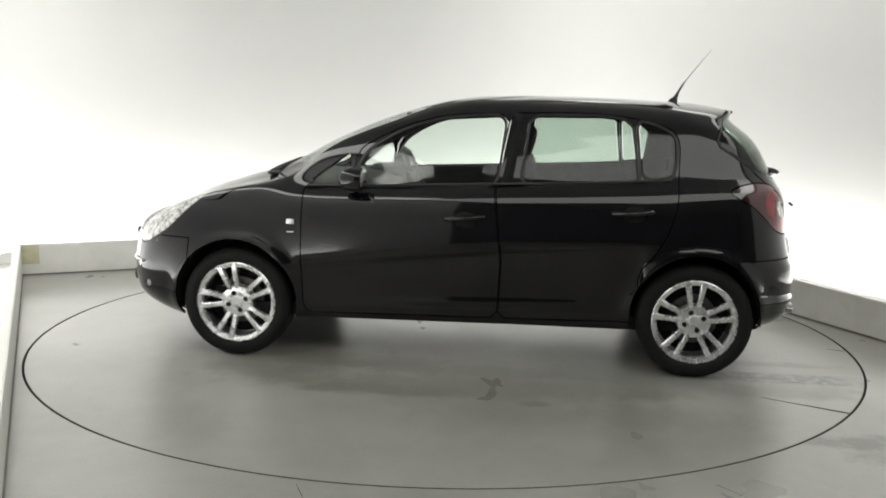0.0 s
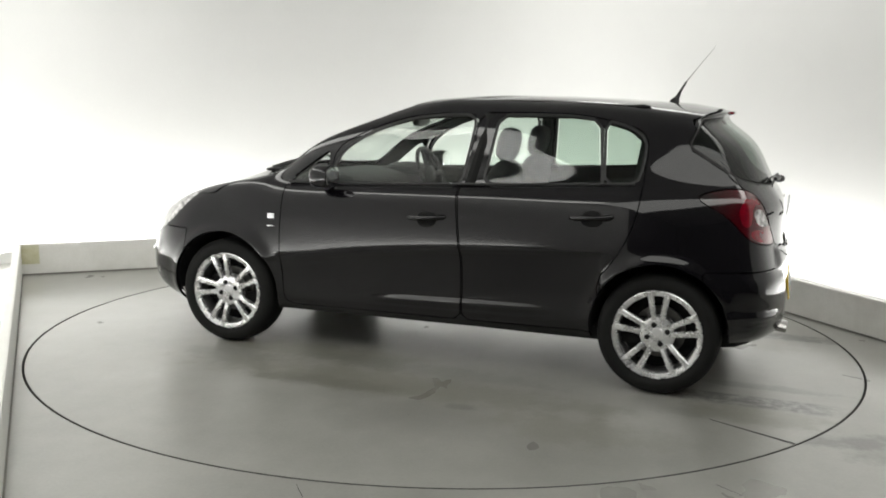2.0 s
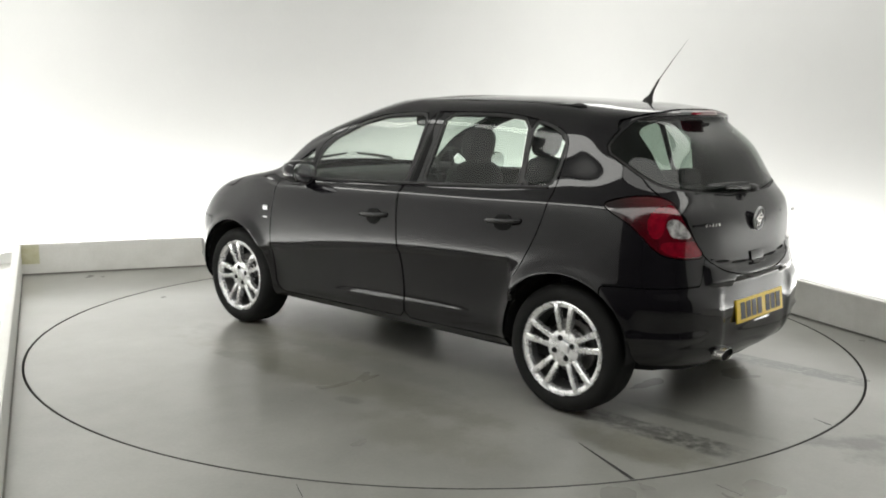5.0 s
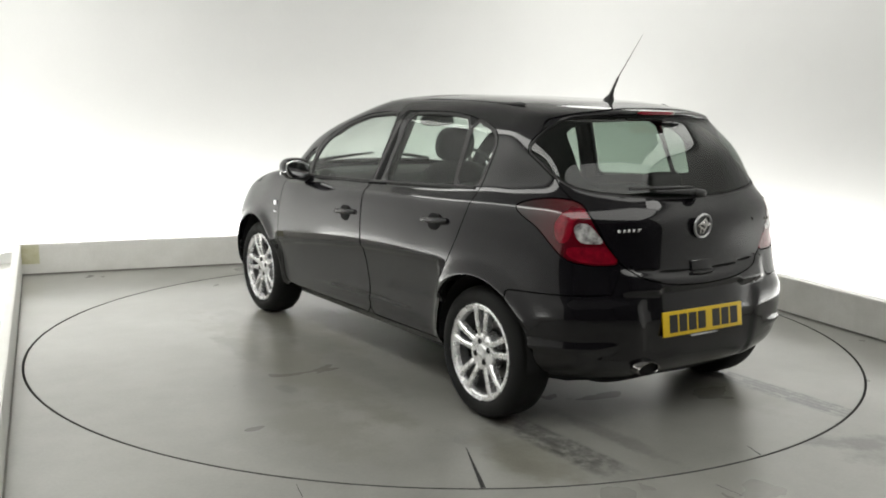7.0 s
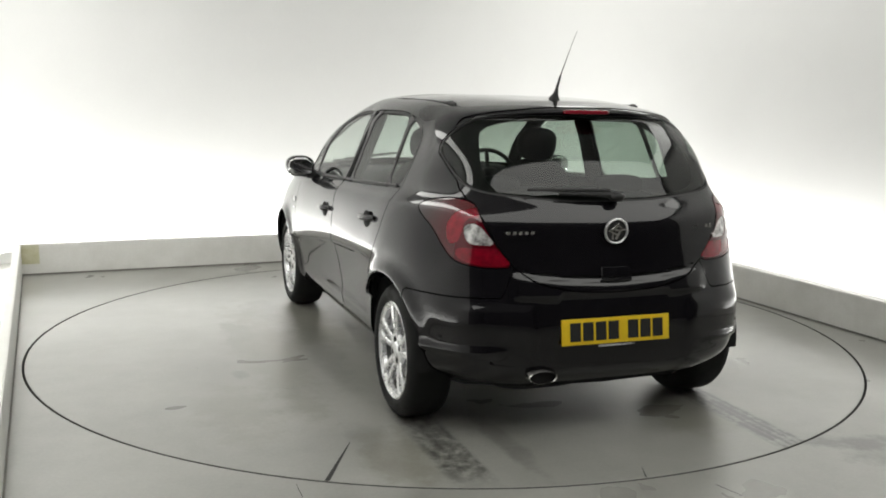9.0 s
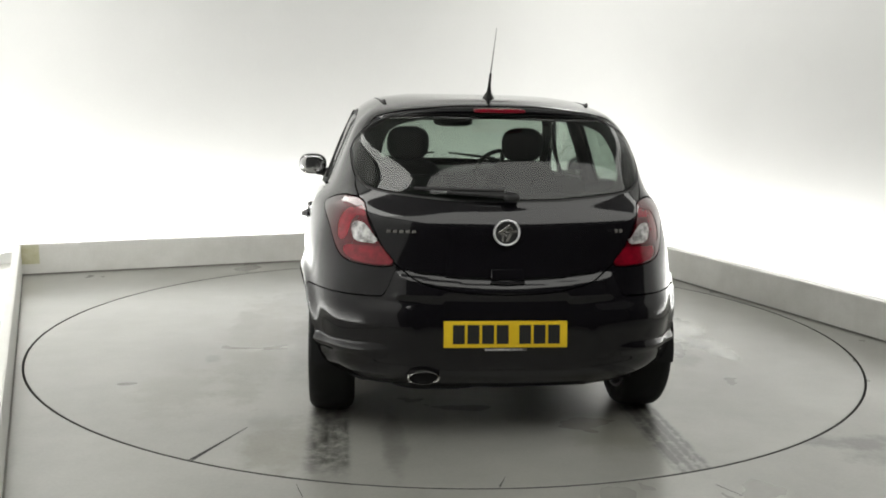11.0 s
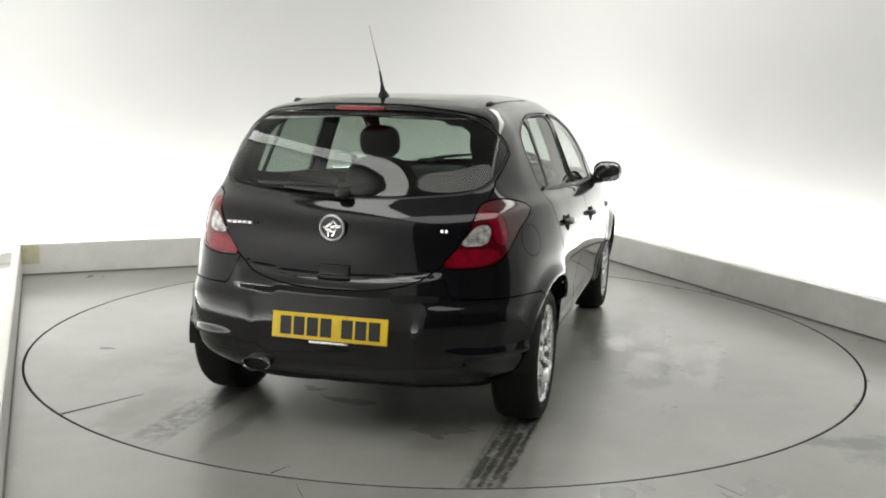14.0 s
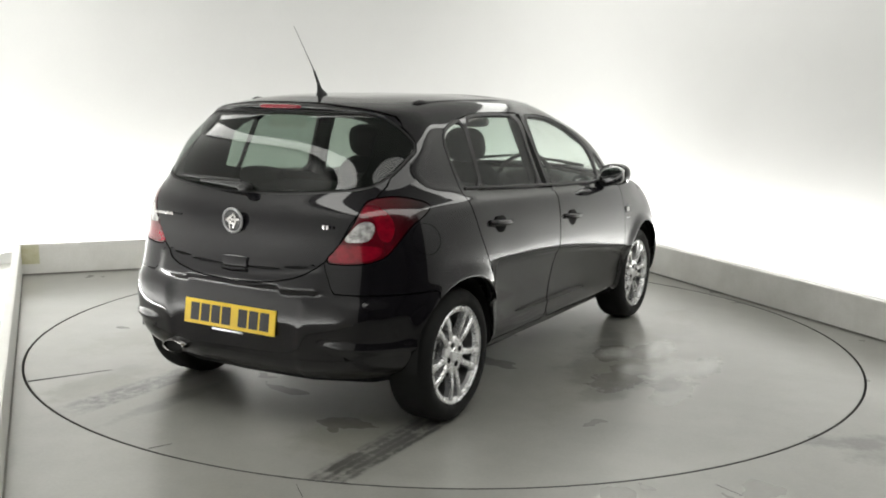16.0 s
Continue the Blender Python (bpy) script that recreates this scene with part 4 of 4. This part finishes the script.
# ---- fittings on the car ----
def smooth_blob(cx, cy, cz, rx, ry, rz, power=2.4, n=28, k=18, flat=None):
    """A rounded solid (superellipsoid); flat cuts it off behind x = flat."""
    bm = bmesh.new()
    sg = lambda c: math.copysign(abs(c) ** (2 / power), c)
    rows = []
    for i in range(k + 1):
        v = -math.pi / 2 + math.pi * i / k
        row = []
        for j in range(n):
            u = 2 * math.pi * j / n
            x = cx + rx * sg(math.cos(v)) * sg(math.cos(u))
            if flat is not None:
                x = max(x, flat)
            row.append(bm.verts.new((x, cy + ry * sg(math.cos(v)) * sg(math.sin(u)), cz + rz * sg(math.sin(v)))))
        rows.append(row)
    for a, b in zip(rows, rows[1:]):
        for j in range(n):
            bm.faces.new((a[j], a[(j + 1) % n], b[(j + 1) % n], b[j]))
    bmesh.ops.remove_doubles(bm, verts=bm.verts, dist=1e-5)
    return bm


def build_mirror(car, s):
    mirror = part("side_mirror", smooth_blob(.57, s * .885, 1.022, .085, .088, .066, 2.5, flat=.525), PAINT, car, "black door mirror housing")
    part("mirror_glass", smooth_blob(.520, s * .888, 1.022, .006, .077, .055, 2.5), CHROME, mirror, "silvered mirror glass")
    part("mirror_arm", tube([(.60, s * .775, .968), (.60, s * .82, .966), (.585, s * .86, .972), (.575, s * .885, .985)], [.030, .026, .022, .022], 14), BLACK_TRIM, mirror)


def build_handle(car, x, y, z, s):
    handle = part("door_handle", tube([(x + .105, s * (y - .004), z - .006), (x + .085, s * (y + .012), z - .004), (x + .03, s * (y + .026), z), (x - .04, s * (y + .026), z + .004),
                                       (x - .085, s * (y + .014), z + .008), (x - .105, s * (y - .004), z + .010)], [.010, .013, .014, .014, .015, .012], 12), PAINT, car, "black pull handle")
    part("handle_cup", smooth_blob(x - .005, s * (y + .002), z - .008, .056, .008, .044, 2.2), LINER, handle, "dark recess behind the handle")


def build_badges(car):
    for s in (1, -1):
        b = part("wing_badge", box(.913, .957, s * .846, s * .853, .763, .791, .002), SILVER, car, "small silver wing badge")
        part("badge_bar", box(.915, .955, s * .850, s * .8555, .718, .724, .001), SILVER, b)
    face = pose(-1.814, .004, .915) @ pose(0, 0, 0, 0, -94, 0)      # stands on the tailgate
    ring = part("round_badge", lathe([(.0465, .0), (.048, .007), (.052, .010), (.056, .007), (.057, 0)], 40, face), SILVER, car, "round silver tailgate badge on black")
    part("badge_field", lathe([(0, .004), (.050, .004), (.050, 0)], 40, face), BLACK_TRIM, ring)
    for a, l, w, dx, dy in ((35, .050, .013, .014, .010), (-25, .046, .012, -.006, .016), (62, .044, .012, -.017, -.010), (4, .050, .012, .006, -.018), (90, .032, .010, -.022, .016), (-50, .03, .010, .022, -.014)):
        part("badge_shape", box(-w / 2, w / 2, -l / 2, l / 2, .003, .008, .003, face @ pose(dx, dy, 0, 0, 0, a)), DULL_CHROME, ring)
    for y in (.492, .466, .440, .414, .388):
        part("letter_bar", box(-.007, .006, -.009, .009, .0, .004, .001, pose(-1.786 - (0.5 - y) * .10, y, .916) @ pose(0, 0, 0, 0, -97, 12)), DULL_CHROME, car)
    for y in (-.466, -.485):
        part("letter_bar", box(-.008, .008, -.006, .006, .0, .004, .001, pose(-1.786, y, .922) @ pose(0, 0, 0, 0, -97, -12)), DULL_CHROME, car)


def build_plate(car):
    m = pose(-1.851, .002, .493) @ pose(0, 0, 0, 0, 7.4, 0)
    plate = part("number_plate", box(-.004, .004, -.26, .26, -.0555, .0555, .0015, m), YELLOW, car, "yellow rear number plate with black marks")
    y = .222
    for i in range(7):
        part("plate_mark", box(-.0055, -.0035, y - .050, y, -.0395, .0395, 0, m), PLATE_INK, plate, smooth=False)
        y -= .061 + (.034 if i == 3 else 0)
    part("plate_strip", box(-.006, -.002, -.088, .088, -.068, -.059, 0, m), CLEAR_LENS, plate, "pale strip under the plate", smooth=False)


def build_details(car):
    for s in (1, -1):
        build_mirror(car, s)
        build_handle(car, -.018, .857, .826, s)
        build_handle(car, -.905, .851, .880, s)
        part("roof_moulding", tube([(.10, s * .497, 1.431), (-.10, s * .508, 1.444), (-.40, s * .512, 1.450), (-.80, s * .508, 1.444), (-1.02, s * .497, 1.436), (-1.08, s * .490, 1.440), (-1.12, s * .485, 1.434)], [.005, .005, .005, .005, .006, .008, .005], 8), BLACK_TRIM, car)
        # glazing rubber along the belt
        part("belt_seal", tube([(.86, s * .768, .972), (.35, s * .787, .988), (-.25, s * .789, 1.012), (-.8, s * .781, 1.038), (-1.10, s * .760, 1.052)], .007, 8), BLACK_TRIM, car)
        nook = part("fog_recess", smooth_blob(0, 0, 0, .075, .085, .035, 2.6), BLACK_TRIM, car, "black fog light recess")
        nook.matrix_local = pose(1.762, s * .655, .385, 0, 0, s * 48)
        part("fog_light", lathe([(0, .02), (.026, .017), (.034, .0), (.034, -.03)], 24, pose(.058, 0, 0, 0, 90, 0)), CLEAR_LENS, nook, "round front fog light")
        part("bumper_strip", tube([(1.998, s * .455, .50), (1.93, s * .60, .50), (1.842, s * .706, .50)], .007, 8), CHROME, car, "thin bright strip on the front bumper")
        part("front_wiper", tube([(1.15, s * .45, 1.018), (1.12, s * .30, 1.045), (1.08, s * .05, 1.075)], [.014, .011, .006], 8), BLACK_TRIM, car)
    part("washer_cowl", smooth_blob(1.13, .47, 1.012, .035, .07, .012), BLACK_TRIM, car)
    part("lower_grille", smooth_blob(2.01, 0, .36, .055, .40, .055, 3.5), BLACK_TRIM, car)
    part("upper_grille", smooth_blob(2.005, 0, .62, .055, .36, .035, 3.5), BLACK_TRIM, car)
    build_badges(car)
    build_plate(car)
    grip = part("gate_handle", box(-.012, .012, -.07, .07, -.024, .024, .008, pose(-1.806, -.005, .736) @ pose(0, 0, 0, 0, 8, 0)), PAINT, car, "black tailgate grip")
    part("grip_lip", tube([(-1.826, -.075, .708), (-1.830, 0, .705), (-1.826, .066, .708)], .007, 8), PAINT, grip)
    wiper = part("rear_wiper", tube([(-1.758, -.02, 1.062), (-1.762, .12, 1.068), (-1.752, .25, 1.072)], [.016, .010, .006], 10), BLACK_TRIM, car, "black rear wiper")
    part("wiper_blade", tube([(-1.752, .01, 1.082), (-1.748, .2, 1.086), (-1.728, .385, 1.088)], [.007, .008, .005], 8), BLACK_TRIM, wiper)
    part("wiper_hub", smooth_blob(-1.762, -.02, 1.056, .030, .034, .020), BLACK_TRIM, wiper)
    part("brake_light", smooth_blob(-1.494, 0, 1.408, .020, .115, .011, 4), RED_LENS, car, "red high-level brake light")
    base = part("aerial", lathe([(0, .06), (.008, .055), (.012, .03), (.024, .008), (.028, 0), (.028, -.02)], 16, pose(-1.178, .004, 1.462) @ pose(0, 0, 0, 0, -26, 0)), BLACK_TRIM, car, "black roof aerial")
    part("aerial_sleeve", tube([(-1.190, .004, 1.495), (-1.235, .004, 1.575)], [.008, .005], 8), BLACK_TRIM, base)
    part("aerial_whip", tube([(-1.235, .004, 1.575), (-1.313, .004, 1.678), (-1.385, .004, 1.772)], [.0028, .0018, .0009], 6), BRAKE, base, "thin grey aerial rod")
    prof = [(.048, -.16), (.048, 0), (.0455, .004), (.042, 0), (.042, -.14), (0, -.14)]
    bm = lathe(prof, 32, pose(-1.856, .342, .308) @ pose(0, 0, 0, 0, -97, 0) @ Matrix.Diagonal((.62, 1.42, 1, 1)))
    tail = part("exhaust_tip", bm, DULL_CHROME, car, "oval chrome exhaust tip")
    part("exhaust_bore", lathe([(0, 0), (.0415, 0)], 32, pose(-1.842, .342, .306) @ pose(0, 0, 0, 0, -97, 0) @ Matrix.Diagonal((.62, 1.42, 1, 1))), LINER, tail)
    part("silencer", smooth_blob(-1.55, .25, .26, .16, .25, .07, 3), LINER, car)


# ---- inside the car ----
def build_seat(car, y):
    seat = part("front_seat", smooth_blob(.05, y, .48, .27, .24, .10, 3.2), FABRIC, car, "charcoal fabric front seat")
    bm = smooth_blob(0, 0, 0, .085, .235, .33, 3.0)
    bmesh.ops.transform(bm, matrix=pose(-.23, y, .80) @ pose(0, 0, 0, 0, -16, 0), verts=bm.verts)
    part("backrest", bm, FABRIC, seat)
    bm = smooth_blob(0, 0, 0, .055, .118, .095, 2.8)
    bmesh.ops.transform(bm, matrix=pose(-.31, y, 1.205) @ pose(0, 0, 0, 0, -12, 0), verts=bm.verts)
    part("headrest", bm, FABRIC, seat, "charcoal padded headrest")
    for k in (-.05, .05):
        part("headrest_post", tube([(-.295, y + k, 1.04), (-.31, y + k, 1.14)], .006, 8), BRAKE, seat)


def build_interior(car):
    for y in (.325, -.325):
        build_seat(car, y)
    bench = part("rear_bench", smooth_blob(-.92, 0, .50, .25, .60, .10, 3.5), FABRIC, car, "dark fabric rear bench seat")
    bm = smooth_blob(0, 0, 0, .08, .62, .30, 4)
    bmesh.ops.transform(bm, matrix=pose(-1.17, 0, .76) @ pose(0, 0, 0, 0, -18, 0), verts=bm.verts)
    part("bench_back", bm, FABRIC, bench)
    for y in (.33, -.33):
        part("bench_headrest", smooth_blob(-1.24, y, 1.055, .05, .13, .05, 2.8), FABRIC, bench)
    part("parcel_shelf", box(-1.66, -1.24, -.56, .56, .985, 1.005, .008), LINER, car, "dark parcel shelf")
    dash = part("dashboard", smooth_blob(.80, 0, .86, .30, .68, .14, 3.5), DASH, car, "dark moulded dashboard")
    part("instrument_hood", smooth_blob(.60, -.34, .985, .12, .19, .045, 2.6), DASH, dash)
    part("centre_console", box(-.25, .60, -.11, .11, .36, .70, .03), DASH, dash)
    wheel_pose = pose(.42, -.34, .96) @ pose(0, 0, 0, 0, -66, 0)
    bm = bmesh.new()
    n = 40
    add_tube(bm, [wheel_pose @ Vector((.18 * math.cos(2 * math.pi * i / n), .18 * math.sin(2 * math.pi * i / n), 0)) for i in range(n + 1)], .014, 10)
    wheel = part("steering_wheel", bm, BLACK_TRIM, car, "black steering wheel")
    part("steering_hub", smooth_blob(.44, -.34, .955, .035, .07, .06), BLACK_TRIM, wheel)
    for a in (0, 90, 180):
        e = wheel_pose @ Vector((.175 * math.sin(radians(a + 90)) * -1, .175 * math.cos(radians(a + 90)), 0))
        part("steering_spoke", tube([(.44, -.34, .955), e], .014, 8), BLACK_TRIM, wheel)
    part("inside_mirror", smooth_blob(.36, 0, 1.315, .022, .125, .034, 3), BLACK_TRIM, car, "black inside mirror")
    part("mirror_stem", tube([(.38, 0, 1.33), (.47, 0, 1.352)], .010, 8), BLACK_TRIM, car)
    for s in (1, -1):
        # seat-belt pillars and handles
        part("pillar_trim", tube([(-.235, s * .745, 1.0), (-.275, s * .665, 1.22), (-.29, s * .60, 1.37)], [.045, .04, .035], 10), LINER, car)
        part("sun_visor", smooth_blob(.30, s * .30, 1.365, .07, .17, .010, 4), DASH, car)


# ---- build and move ----
build_studio()
TABLE = build_turntable()
CAR = build_car()


def motions():
    # the table turns at a steady pace and carries the car
    start, rate = 173.83, -7.0788
    seat = pose(-0.1618, -0.0483, 0.0)
    times = [0.5 * i for i in range(33)]
    walk(TABLE, [(t, pose(0, 0, 0, 0, 0, start + rate * t)) for t in times])
    walk(CAR, [(t, pose(0, 0, 0, 0, 0, start + rate * t) @ seat) for t in times])


motions()
